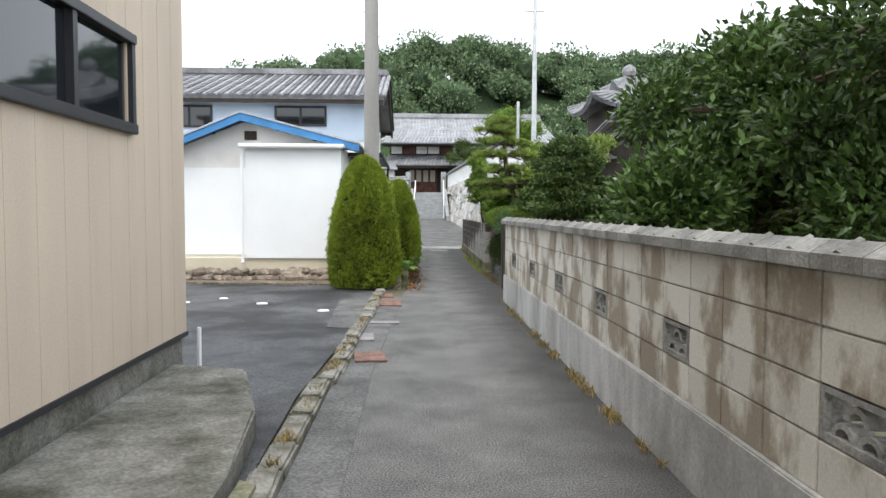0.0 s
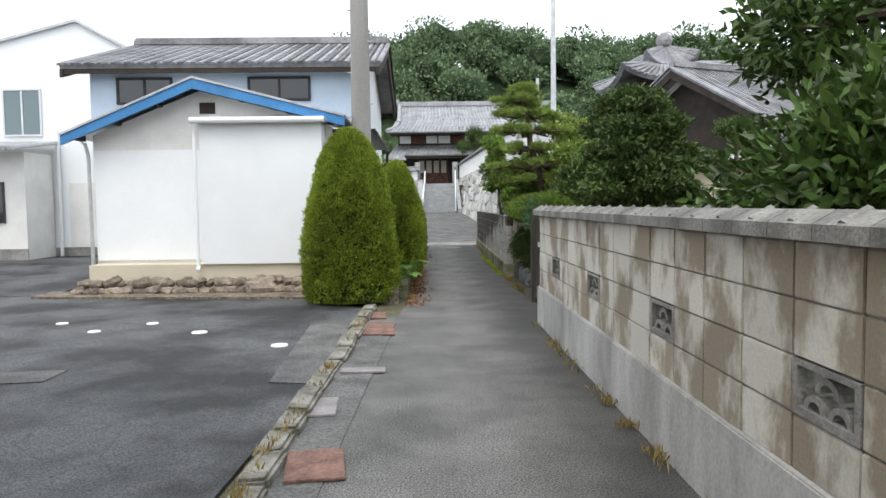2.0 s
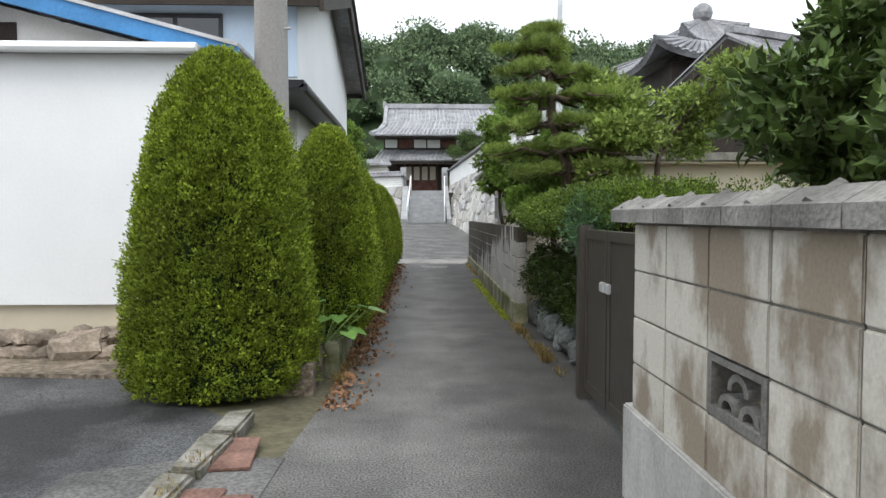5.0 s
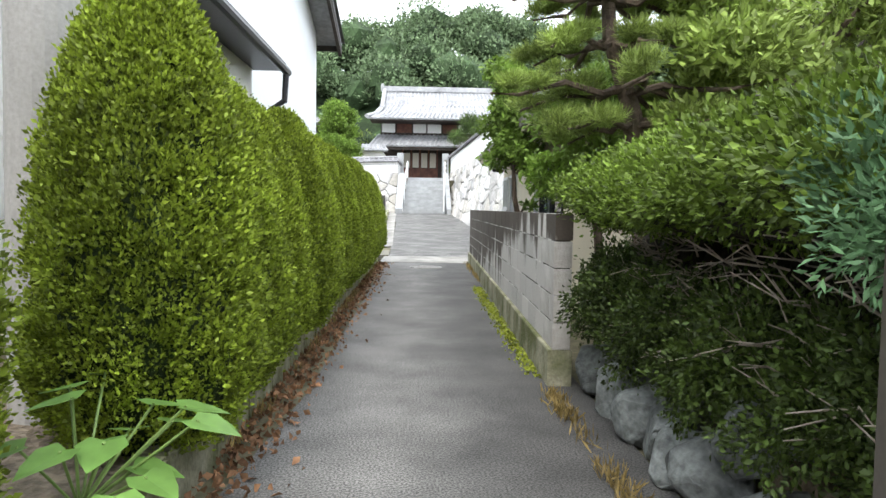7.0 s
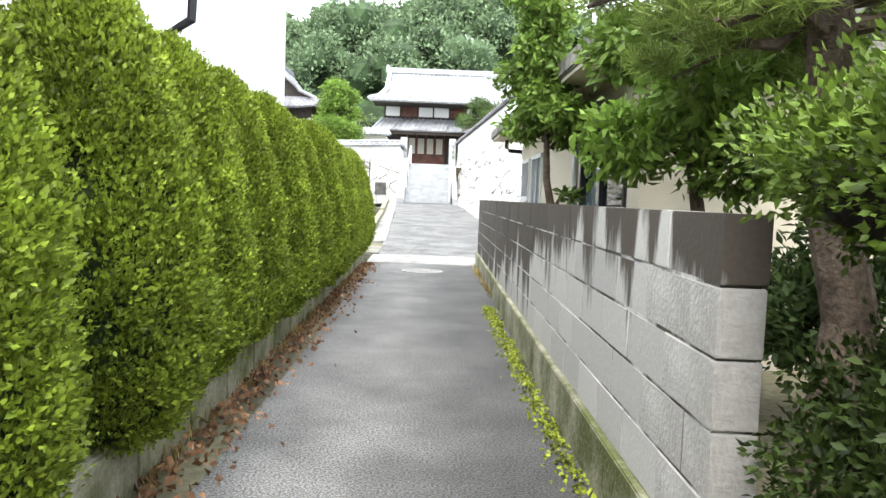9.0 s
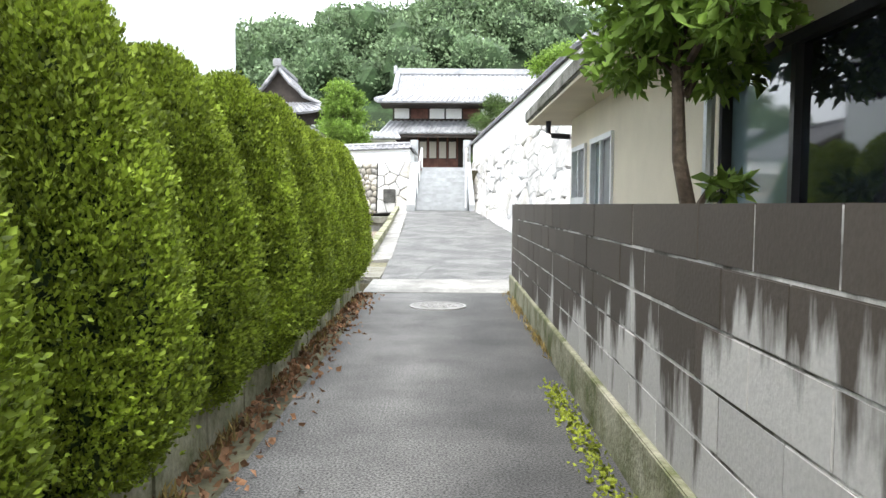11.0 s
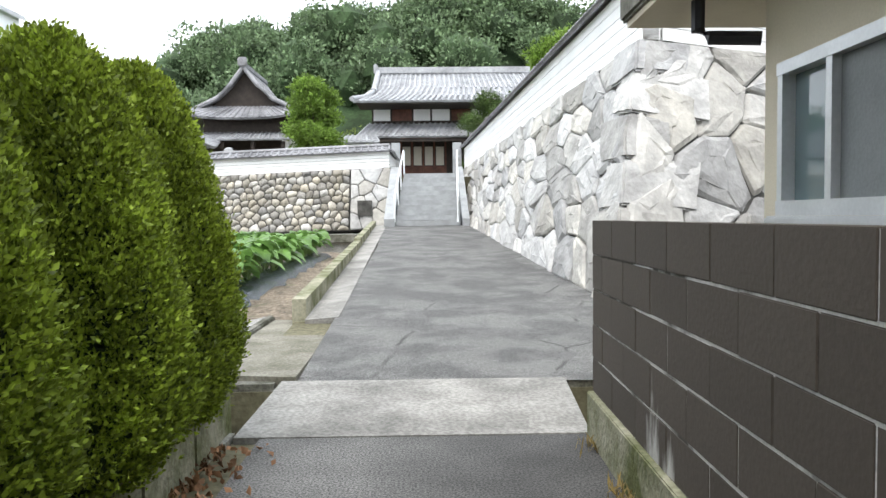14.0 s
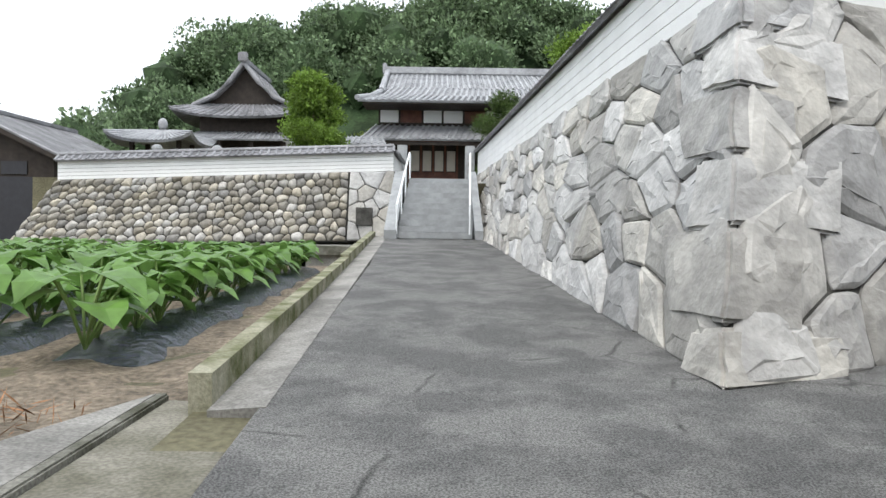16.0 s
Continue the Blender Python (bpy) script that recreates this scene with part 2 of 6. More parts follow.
M_bark = mat("bark", (0.1, 0.075, 0.055), 0.95, 0.4, 6, 40, 0.8)
M_twig = mat("dead_twig", (0.3, 0.26, 0.22), 0.9, 0.3, 6, 40, 0.3)
M_hedge = leafmat("hedge_leaf", (0.205, 0.27, 0.028), 0.6, 0.3)
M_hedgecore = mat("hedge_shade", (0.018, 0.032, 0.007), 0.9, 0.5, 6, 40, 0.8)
M_pine = leafmat("pine_needle", (0.2, 0.27, 0.06), 0.45)
M_camellia = leafmat("glossy_leaf", (0.06, 0.105, 0.025), 0.55, 0.2, 0.35)
M_treeB = leafmat("garden_leaf", (0.065, 0.105, 0.026), 0.55, 0.15)
M_bright = leafmat("bright_leaf", (0.15, 0.24, 0.04), 0.4, 0.3)
M_woods = leafmat("wood_leaf", (0.135, 0.195, 0.1), 0.5, 0.2, 0.7)
M_bamboo = leafmat("bamboo_leaf", (0.17, 0.22, 0.06), 0.35, 0.3)
M_taro = leafmat("taro_leaf", (0.16, 0.3, 0.07), 0.35, 0.3, 0.4)
M_stem = mat("taro_stem", (0.16, 0.24, 0.07), 0.6, 0.2, 4, 40, 0.1)
M_weed = leafmat("weed_blade", (0.27, 0.2, 0.075), 0.5, 0.3)
M_moss = mat("moss", (0.22, 0.26, 0.03), 0.95, 0.4, 6, 60, 0.8)
M_hillsoil_shade = mat("woodland_floor_and_shade", (0.035, 0.06, 0.025), 0.95, 0.5, 0.3, 4, 0.6)
M_mesh = mat("window_screen", (0.2, 0.21, 0.215), 0.5, 0.08, 4, 80, 0.1)
M_shoji = mat("paper_screen", (0.55, 0.52, 0.46), 0.8, 0.06, 3, 40, 0.05)
M_stair = mat("granite_step", (0.3, 0.31, 0.315), 0.8, 0.15, 3, 60, 0.2)
M_footing = mat("pale_footing", (0.37, 0.365, 0.35), 0.85, 0.2, 2.2, 45, 0.3, tint=(0.24, 0.235, 0.22), streak=0.4, bumpdist=0.006)


tone_by_piece(M_stone, 0.2, 2.4)
tone_by_piece(M_cobble, 0.4, 1.6)


def glassmat(name, col, rough=0.04):
    m = bpy.data.materials.new(name)
    m.use_nodes = True
    b = m.node_tree.nodes["Principled BSDF"]
    b.inputs["Base Color"].default_value = (*col, 1)
    b.inputs["Roughness"].default_value = rough
    b.inputs["Specular IOR Level"].default_value = 0.8
    return m


M_glass = glassmat("dark_window_glass", (0.012, 0.016, 0.02))
M_glassgreen = glassmat("curtained_glass", (0.12, 0.17, 0.18))


# ---- builders ----
def part(name, bm, material, parent=None, label=""):
    me = bpy.data.meshes.new(name)
    bmesh.ops.recalc_face_normals(bm, faces=bm.faces)
    bm.to_mesh(me)
    bm.free()
    me.materials.append(material)
    ob = new(name, me)
    if parent:
        ob.parent = parent
    if label:
        ob["label"] = label
    return ob


def thing(name, label, category, at=(0, 0, 0), group="", kind=""):
    ob = new(name)
    ob.empty_display_size = 0.1
    ob.location = at
    return tagged(ob, label, category, group, kind)


def hexa(bm, c):
    """A solid from its eight corners: four below, four above, both going round."""
    v = [bm.verts.new(p) for p in c]
    for f in ((3, 2, 1, 0), (4, 5, 6, 7), (0, 1, 5, 4), (1, 2, 6, 5), (2, 3, 7, 6), (3, 0, 4, 7)):
        bm.faces.new([v[i] for i in f])
    return v


def box(x0, x1, y0, y1, z0, z1, bm=None, bevel=0.0):
    bm = bm or bmesh.new()
    hexa(bm, [(x0, y0, z0), (x1, y0, z0), (x1, y1, z0), (x0, y1, z0), (x0, y0, z1), (x1, y0, z1), (x1, y1, z1), (x0, y1, z1)])
    if bevel:
        bmesh.ops.bevel(bm, geom=list(bm.edges), offset=bevel, segments=2, affect="EDGES")
    return bm


def seg(a, b, thick, h0, h1, bm=None, side=0.0, bevel=0.0):
    """A wall piece along a-b (each x, y, z of its foot) between heights h0 and h1 above that line; side 0 centres it, 1 puts it wholly to the right of a-b."""
    bm = bm or bmesh.new()
    a, b = Vector(a), Vector(b)
    d = (b - a).xy.normalized()
    r = Vector((d.y, -d.x, 0))
    s0, s1 = r * (-thick / 2 + side * thick / 2), r * (thick / 2 + side * thick / 2)
    up0, up1 = Vector((0, 0, h0)), Vector((0, 0, h1))
    hexa(bm, [a + s0 + up0, a + s1 + up0, b + s1 + up0, b + s0 + up0, a + s0 + up1, a + s1 + up1, b + s1 + up1, b + s0 + up1])
    if bevel:
        bmesh.ops.bevel(bm, geom=list(bm.edges), offset=bevel, segments=2, affect="EDGES")
    return bm


def prism(poly, z0, z1, bm=None):
    bm = bm or bmesh.new()
    lo = [bm.verts.new((x, y, z0)) for x, y in poly]
    hi = [bm.verts.new((x, y, z1)) for x, y in poly]
    bm.faces.new(lo[::-1])
    bm.faces.new(hi)
    for i in range(len(poly)):
        j = (i + 1) % len(poly)
        bm.faces.new((lo[i], lo[j], hi[j], hi[i]))
    return bm


def tube(points, radius, bm=None, sides=8, end=None):
    """A round bar through the points, tapering to the radius end."""
    bm = bm or bmesh.new()
    pts = [Vector(p) for p in points]
    rings = []
    for i, p in enumerate(pts):
        d = (pts[min(i + 1, len(pts) - 1)] - pts[max(i - 1, 0)]).normalized()
        u = d.orthogonal().normalized()
        w = d.cross(u)
        r = radius if end is None else radius + (end - radius) * i / (len(pts) - 1)
        rings.append([bm.verts.new(p + (u * math.cos(k * math.tau / sides) + w * math.sin(k * math.tau / sides)) * r) for k in range(sides)])
    for a, b in zip(rings, rings[1:]):
        for k in range(sides):
            bm.faces.new((a[k], a[(k + 1) % sides], b[(k + 1) % sides], b[k]))
    bm.faces.new(rings[0][::-1])
    bm.faces.new(rings[-1])
    return bm


def blob(center, radii, rough=0.12, freq=3.0, bm=None, sub=3):
    bm = bm or bmesh.new()
    made = bmesh.ops.create_icosphere(bm, subdivisions=sub, radius=1.0)["verts"]
    for v in made:
        k = 1 + rough * noise.noise(v.co * freq + Vector(center) * 1.7)
        v.co = Vector((center[0] + v.co.x * radii[0] * k, center[1] + v.co.y * radii[1] * k, center[2] + v.co.z * radii[2] * k))
    return bm


rng = np.random.default_rng(5)


def leaves_mesh(name, pos, out, size, aspect=0.5, droop=0.0, jitter=0.7):
    """A mesh of many small pointed leaves at pos, roughly facing along out."""
    n = len(pos)
    pos, out = np.asarray(pos, float), np.asarray(out, float)
    d = out + rng.normal(0, jitter, (n, 3))
    d[:, 2] += -droop
    d /= np.linalg.norm(d, axis=1)[:, None] + 1e-9
    s = np.cross(d, rng.normal(0, 1, (n, 3)))
    s /= np.linalg.norm(s, axis=1)[:, None] + 1e-9
    L = size * rng.uniform(0.6, 1.3, (n, 1))
    w = L * aspect * 0.5
    nn = np.cross(s, d)
    base, tip = pos - d * L * 0.3, pos + d * L * 0.7
    mid = pos + d * L * 0.15
    fold = nn * w * 0.5
    co = np.stack([base, mid + s * w + fold, tip, mid - s * w + fold], 1).reshape(-1, 3)
    me = bpy.data.meshes.new(name)
    me.vertices.add(4 * n)
    me.vertices.foreach_set("co", co.ravel())
    me.loops.add(6 * n)
    i = np.arange(n)[:, None] * 4
    me.loops.foreach_set("vertex_index", (i + np.array([0, 1, 2, 0, 2, 3])).ravel().astype(np.int32))
    me.polygons.add(2 * n)
    me.polygons.foreach_set("loop_start", (np.arange(2 * n) * 3).astype(np.int32))
    me.polygons.foreach_set("loop_total", np.full(2 * n, 3, np.int32))
    me.update()
    me.validate()
    return me


def foliage(name, me, material, parent, label=""):
    me.materials.append(material)
    ob = new(name, me)
    if parent:
        ob.parent = parent
    if label:
        ob["label"] = label
    return ob


def clump_points(n, c, r, shell=0.55):
    d = rng.normal(0, 1, (n, 3))
    d /= np.linalg.norm(d, axis=1)[:, None]
    k = rng.uniform(shell, 1.0, (n, 1)) * (1 + 0.25 * np.sin(d[:, :1] * 7 + c[0] * 3) * np.sin(d[:, 1:2] * 6 + c[1]))
    return np.asarray(c) + d * k * np.asarray(r), d


def tiled_slope(p0, p1, p2, p3, pitch, bm, rad=0.06, thick=0.07):
    """Roof face: eave p0-p1, ridge p3-p2, with round tile ribs running down it."""
    p0, p1, p2, p3 = (Vector(p) for p in (p0, p1, p2, p3))
    nrm = (p1 - p0).cross(p3 - p0).normalized()
    if nrm.z < 0:
        nrm = -nrm
    t = nrm * thick
    hexa(bm, [p0 - t, p1 - t, p2 - t, p3 - t, p0, p1, p2, p3])
    n = max(2, int((p1 - p0).length / pitch))
    e = (p1 - p0).normalized()
    for i in range(n + 1):
        f = i / n
        a, b = p0.lerp(p1, f), p3.lerp(p2, f)
        if (b - a).length < 0.05:
            continue
        ra = [bm.verts.new(q) for q in (a - e * rad, a - e * rad * 0.6 + nrm * rad * 0.8, a + e * rad * 0.6 + nrm * rad * 0.8, a + e * rad)]
        rb = [bm.verts.new(q) for q in (b - e * rad, b - e * rad * 0.6 + nrm * rad * 0.8, b + e * rad * 0.6 + nrm * rad * 0.8, b + e * rad)]
        for k in range(3):
            bm.faces.new((ra[k], ra[k + 1], rb[k + 1], rb[k]))
        bm.faces.new(ra)
    rows = max(2, int((p3 - p0).length / (pitch * 1.1)))
    for j in range(rows):
        f = j / rows
        a, b = p0.lerp(p3, f), p1.lerp(p2, f)
        down = (p0 - p3).normalized() * 0.02
        hexa(bm, [a + down, b + down, b - down, a - down, a + down + nrm * rad * 0.3, b + down + nrm * rad * 0.3, b - down + nrm * 0.004, a - down + nrm * 0.004])
    return bm


def voronoi(w, h, seeds):
    """Cells of the seeds in a w x h rectangle, as polygons."""
    out = []
    S = np.array(seeds)
    for i, s in enumerate(S):
        poly = [(0, 0), (w, 0), (w, h), (0, h)]
        near = np.argsort(((S - s) ** 2).sum(1))[1:22]
        for j in near:
            m, d = (s + S[j]) / 2, S[j] - s
            c = []
            for k in range(len(poly)):
                a, b = np.array(poly[k]), np.array(poly[(k + 1) % len(poly)])
                fa, fb = (a - m) @ d, (b - m) @ d
                if fa <= 0:
                    c.append(tuple(a))
                if fa * fb < 0:
                    c.append(tuple(a + (b - a) * fa / (fa - fb)))
            poly = c
            if not poly:
                break
        if len(poly) > 2:
            out.append(poly)
    return out


def stone_face(corners, nx, ny, material, parent, name, gap, depth, roundness, jit=0.38, limit=9999, stretch=1.0):
    """Stones on a four-cornered wall face (foot left, foot right, top right, top left), each an object of its own."""
    A, B, C, D = (Vector(p) for p in corners)
    w, h = ((B - A).length + (C - D).length) / 2, ((D - A).length + (C - B).length) / 2
    nrm = (B - A).cross(D - A).normalized()

    def at(p):
        u, v = p[0] / w, p[1] / h
        return A * (1 - u) * (1 - v) + B * u * (1 - v) + C * u * v + D * (1 - u) * v

    seeds = []
    for j in range(ny):
        for i in range(nx):
            seeds.append(((i + 0.5 + 0.5 * (j % 2) - 0.25 + random.uniform(-jit, jit)) * w / nx, (j + 0.5 + random.uniform(-jit, jit) * 0.8) * h / ny))
    back = bmesh.new()
    hexa(back, [A - nrm * 0.25, B - nrm * 0.25, B - nrm * 0.01, A - nrm * 0.01, D - nrm * 0.25, C - nrm * 0.25, C - nrm * 0.01, D - nrm * 0.01])
    part("backing", back, M_joint, parent)
    for poly in voronoi(w, h, seeds)[:limit]:
        c = np.mean(poly, 0)
        pts = []
        for k in range(len(poly)):
            a, b = np.array(poly[k]), np.array(poly[(k + 1) % len(poly)])
            pts += [a * 0.82 + b * 0.18, a * 0.5 + b * 0.5, a * 0.18 + b * 0.82] if roundness > 0.5 else [a * 0.93 + b * 0.07, a * 0.55 + b * 0.45, a * 0.07 + b * 0.93]
        size = max(0.05, np.mean([np.hypot(*(p - c)) for p in pts]))
        bm = bmesh.new()
        o = at(c)
        tilt = (random.uniform(-0.16, 0.16), random.uniform(-0.16, 0.16))
        rings = []
        for shrink, lift in ((gap / size, -0.06), (gap / size, depth * 0.35), (gap / size + 0.1 + 0.15 * roundness, depth * 0.85), (0.55, depth * (1.0 + 0.35 * roundness))):
            ring = []
            for p in pts:
                q = p + (c - p) * shrink
                wob = random.uniform(-0.2, 0.2) * depth if lift > 0 else 0
                ring.append(bm.verts.new(at(q) + nrm * (lift + wob + (tilt[0] * (q[0] - c[0]) + tilt[1] * (q[1] - c[1])) * (0.5 if lift > 0 else 0)) - o))
            rings.append(ring)
        n = len(pts)
        for r0, r1 in zip(rings, rings[1:]):
            for k in range(n):
                bm.faces.new((r0[k], r0[(k + 1) % n], r1[(k + 1) % n], r1[k]))
        bm.faces.new(rings[-1])
        if roundness > 0.5:
            for f in bm.faces:
                f.smooth = True
        st = part(name, bm, material, parent)
        st.location = o


# ---- ground ----
def ramp_z(y):
    return 0.06 + 0.048 * (y - 25.7)


def smooth(a, b, v):
    v = min(1, max(0, (v - a) / (b - a)))
    return v * v * (3 - 2 * v)


def ground_z(x, y):
    if y <= 24.74:
        return -0.03
    if y < 25.68:
        return -0.6
    crest = 16.3 * smooth(-42, -15, x) * (1 - 0.24 * smooth(14, 70, x)) + 1.2 * math.sin(x * 0.21)
    hill = max(0, crest) * smooth(72, 100, y) * (1 - 0.5 * smooth(104, 160, y))
    if y < 47.0:
        base = 0.03 if x < -0.62 else ramp_z(y) - 0.06
        if x > 4.2 or (x > -0.62 and y > 42.6):
            base = 0.0
    else:
        base = 2.6 if (-12.2 < x < 40) else 0.45
    return base + hill


gx = sorted([-400, -200, -120, -90, -70] + [x * 3.0 for x in range(-20, 31)] + [-12.21, -12.19, -0.91, -0.89, -0.63, -0.61, 2.19, 2.21, 4.19, 4.21, 110, 140, 200, 400])
gy = sorted([-400, -100, -30, -10, 0, 10, 20, 24.72, 24.74, 24.76, 25.66, 25.68, 25.7, 28, 32, 36, 40, 44, 46.98, 47.0, 47.02, 50, 60] + [66 + 3 * k for k in range(34)] + [180, 230, 400])
bm = bmesh.new()
grid = [[bm.verts.new((x, y, ground_z(x, y))) for x in gx] for y in gy]
for j in range(len(gy) - 1):
    for i in range(len(gx) - 1):
        bm.faces.new((grid[j][i], grid[j][i + 1], grid[j + 1][i + 1], grid[j + 1][i]))
gob = part("ground", bm, M_ground)
gob.data.materials.append(M_hillsoil_shade)
for f in gob.data.polygons:
    if f.center.y > 71:
        f.material_index = 1
tagged(gob, "bare earth ground reaching to a wooded hill", "ground", kind="structure")

bm = prism([(-0.87, -6), (1.3, -6), (1.3, 9), (1.6, 11), (1.62, 24.72), (-0.16, 24.72), (-0.14, 14), (-0.3, 11.5), (-0.45, 9.5), (-0.66, 5), (-0.86, 1.2)], -0.1, 0.0)
tagged(part("road", bm, M_asphalt), "narrow worn grey asphalt lane with patches", "road", kind="structure")
bm = prism([(-30, -8), (-1.1, -8), (-1.1, 1.2), (-1.13, 3.2), (-0.99, 6), (-0.86, 10.3), (-2.0, 11.6), (-2.0, 12.3), (-30, 12.4)], -0.1, -0.004)
prism([(-30, 12.4), (-6.1, 12.4), (-6.1, 24), (-30, 24)], -0.1, -0.004, bm)
tagged(part("parking_lot", bm, M_lot), "dark asphalt yard beside the lane", "pavement", kind="structure")
bm = bmesh.new()
rows = [[bm.verts.new(p) for p in r] for r in (
    [(-0.16, 25.68, 0.05), (6.0, 25.68, 0.05)], [(-0.2, 28, ramp_z(28)), (6.0, 28, 0.12)], [(-0.2, 28.6, ramp_z(28.6)), (10.0, 30.5, 0.25)], [(-0.35, 36, ramp_z(36)), (3.6, 36, ramp_z(36))], [(-0.7, 42.8, ramp_z(42.8)), (2.6, 42.8, ramp_z(42.8))], [(-0.7, 46, ramp_z(43)), (2.6, 46, ramp_z(43))])]
for a, b in zip(rows, rows[1:]):
    bm.faces.new((a[0], a[1], b[1], b[0]))
bmesh.ops.solidify(bm, geom=list(bm.faces), thickness=0.05)
tagged(part("ramp_road", bm, M_ramp), "patchy grey asphalt approach sloping up to the steps", "road", kind="structure")

# lighter repair patches on the yard and lane
for poly, m in (([(-1.42, 9.4), (-0.9, 9.6), (-0.98, 6.4), (-1.3, 6.45)], M_patch), ([(-3.9, 6.9), (-3.1, 7.0), (-3.1, 6.6), (-3.8, 6.5)], M_patch)):
    tagged(part("asphalt_patch", prism(poly, -0.003, 0.004), m), "paler repair patch in the dark asphalt", "patch", kind="structure")

# slab over the drain
slab = thing("drain_slab", "concrete slab bridging an open drain across the lane", "slab", kind="structure")
bm = bmesh.new()
hexa(bm, [(-0.3, 24.66, -0.16), (1.58, 24.66, -0.16), (1.64, 25.72, -0.16), (-0.26, 25.72, -0.16), (-0.3, 24.66, 0.006), (1.58, 24.66, 0.006), (1.64, 25.72, 0.062), (-0.26, 25.72, 0.062)])
part("slab", bm, M_conc, slab)
for x0, x1 in ((-9, -0.31), (1.66, 9)):
    part("drain_side", box(x0, x1, 24.55, 24.735, -0.55, 0.01), M_concdark, slab)
    part("drain_side", box(x0, x1, 25.69, 25.85, -0.55, 0.05), M_concdark, slab)
tagged(part("drain_apron", prism([(-0.9, 25.86), (-0.17, 25.73), (-0.21, 28.38), (-0.9, 28.5)], -0.02, 0.085), M_apron), "worn concrete slab beside the lane", "slab", kind="structure")
tagged(part("field_edge", prism([(-2.1, 25.87), (-0.99, 25.87), (-1.0, 28.55), (-1.5, 27.15)], -0.02, 0.115), M_conc), "cracked concrete apron at the field edge", "slab", kind="structure")

tagged(part("apron_kerb", box(-0.985, -0.905, 25.87, 28.52, -0.02, 0.125, bevel=0.012), M_concdark), "narrow dark kerb between two concrete aprons", "kerb", kind="structure")

# kerb stones along the yard
kerb = thing("kerb", "row of rough concrete kerb stones with weeds", "kerb", kind="structure")
y = -1.5
while y < 10.3:
    L = random.uniform(0.35, 0.62)
    x = -1.02 + 0.02 * max(0, y) + random.uniform(-0.02, 0.02)
    if y < 3.5:
        x = -1.0
    bm = box(-0.08, 0.08, 0, L - 0.02, -0.1, 0.05 + random.uniform(-0.02, 0.02), bevel=0.018)
    for v in bm.verts:
        v.co += Vector((noise.noise(v.co * 9 + Vector((0, y, 0))), noise.noise(v.co * 8), noise.noise(v.co * 7 + Vector((y, 0, 0))))) * 0.022
    k = part("kerb_stone", bm, M_kerb, kerb)
    k.location = (x, y, 0)
    k.rotation_euler.z = random.uniform(-0.05, 0.02)
    y += L
bm = prism([(-0.92, -2), (-0.6, -2), (-0.6, 4), (-0.42, 9.6), (-0.78, 9.6), (-0.9, 4)], -0.05, 0.006)
tagged(part("gutter_strip", bm, M_patch), "pale concrete strip along the lane edge", "pavement", kind="structure")


def cover(x, y, w, l, turn, m, label):
    bm = box(-w / 2, w / 2, -l / 2, l / 2, 0, 0.016, bevel=0.004)
    ob = tagged(part("drain_cover", bm, m), label, "drain cover", "covers along the gutter")
    ob.matrix_basis = pose(x, y, 0.0065, 0, 0, turn)


cover(-0.66, 4.62, 0.3, 0.44, 8, M_redplate, "square rusty red drain cover in the gutter")
cover(-0.78, 5.7, 0.2, 0.42, 4, M_greyplate, "grey metal drain plate in the gutter")
cover(-0.6, 6.75, 0.36, 0.16, 3, M_greyplate, "narrow grey drain plate across the gutter")
cover(-0.67, 8.75, 0.2, 0.8, 4, M_redplate, "long rusty red cover plate in the gutter")
cover(-0.5, 8.7, 0.13, 0.75, 4, M_redplate, "narrow faded red cover plate in the gutter")
cover(-0.68, 9.65, 0.2, 0.5, 6, M_redplate, "rusty red cover plate with a bent corner")
for x, y in ((-1.52, 7.94), (-2.55, 8.75), (-3.3, 9.4), (-3.75, 8.9), (-4.4, 9.5)):
    bm = bmesh.new()
    bmesh.ops.create_cone(bm, cap_ends=True, segments=28, radius1=0.085 if x > -3 else 0.07, radius2=0.08 if x > -3 else 0.065, depth=0.012)
    ob = tagged(part("valve_cover", bm, M_paint), "small round white valve cover in the asphalt", "valve cover", "valve covers")
    ob.location = (x, y, 0.003)

# manhole with a raised picture in its lid
mh = thing("manhole", "round cast manhole cover with raised pattern and pale rim", "manhole", (0.66, 23.45, 0))
bm = bmesh.new()
bmesh.ops.create_cone(bm, cap_ends=True, segments=48, radius1=0.29, radius2=0.29, depth=0.01)
part("lid", bm, M_iron, mh).location.z = 0.004
bm = bmesh.new()
ringv = [[bm.verts.new((r * math.cos(a * math.tau / 48), r * math.sin(a * math.tau / 48), z)) for a in range(48)] for r, z in ((0.285, 0.0), (0.285, 0.014), (0.31, 0.014), (0.31, 0.0))]
for a, b in zip(ringv, ringv[1:]):
    for k in range(48):
        bm.faces.new((a[k], a[(k + 1) % 48], b[(k + 1) % 48], b[k]))
part("rim", bm, M_rim, mh, "pale worn rim")
bm = bmesh.new()
for k in range(64):
    a, r = random.uniform(0, 6.28), random.uniform(0.04, 0.22)
    c = Vector((r * math.cos(a), r * math.sin(a), 0.008))
    t = random.uniform(0, 3)
    pts = [c + Vector((math.cos(t + s * 0.8), math.sin(t + s * 0.8), 0)) * 0.05 * s for s in (-1, -0.4, 0.2, 0.8)]
    tube([p for p in pts if p.xy.length < 0.26] or pts[:2], 0.007, bm, 5)
tagged(part("pattern", bm, M_rim, mh, "raised worn pattern"), kind="stuff")


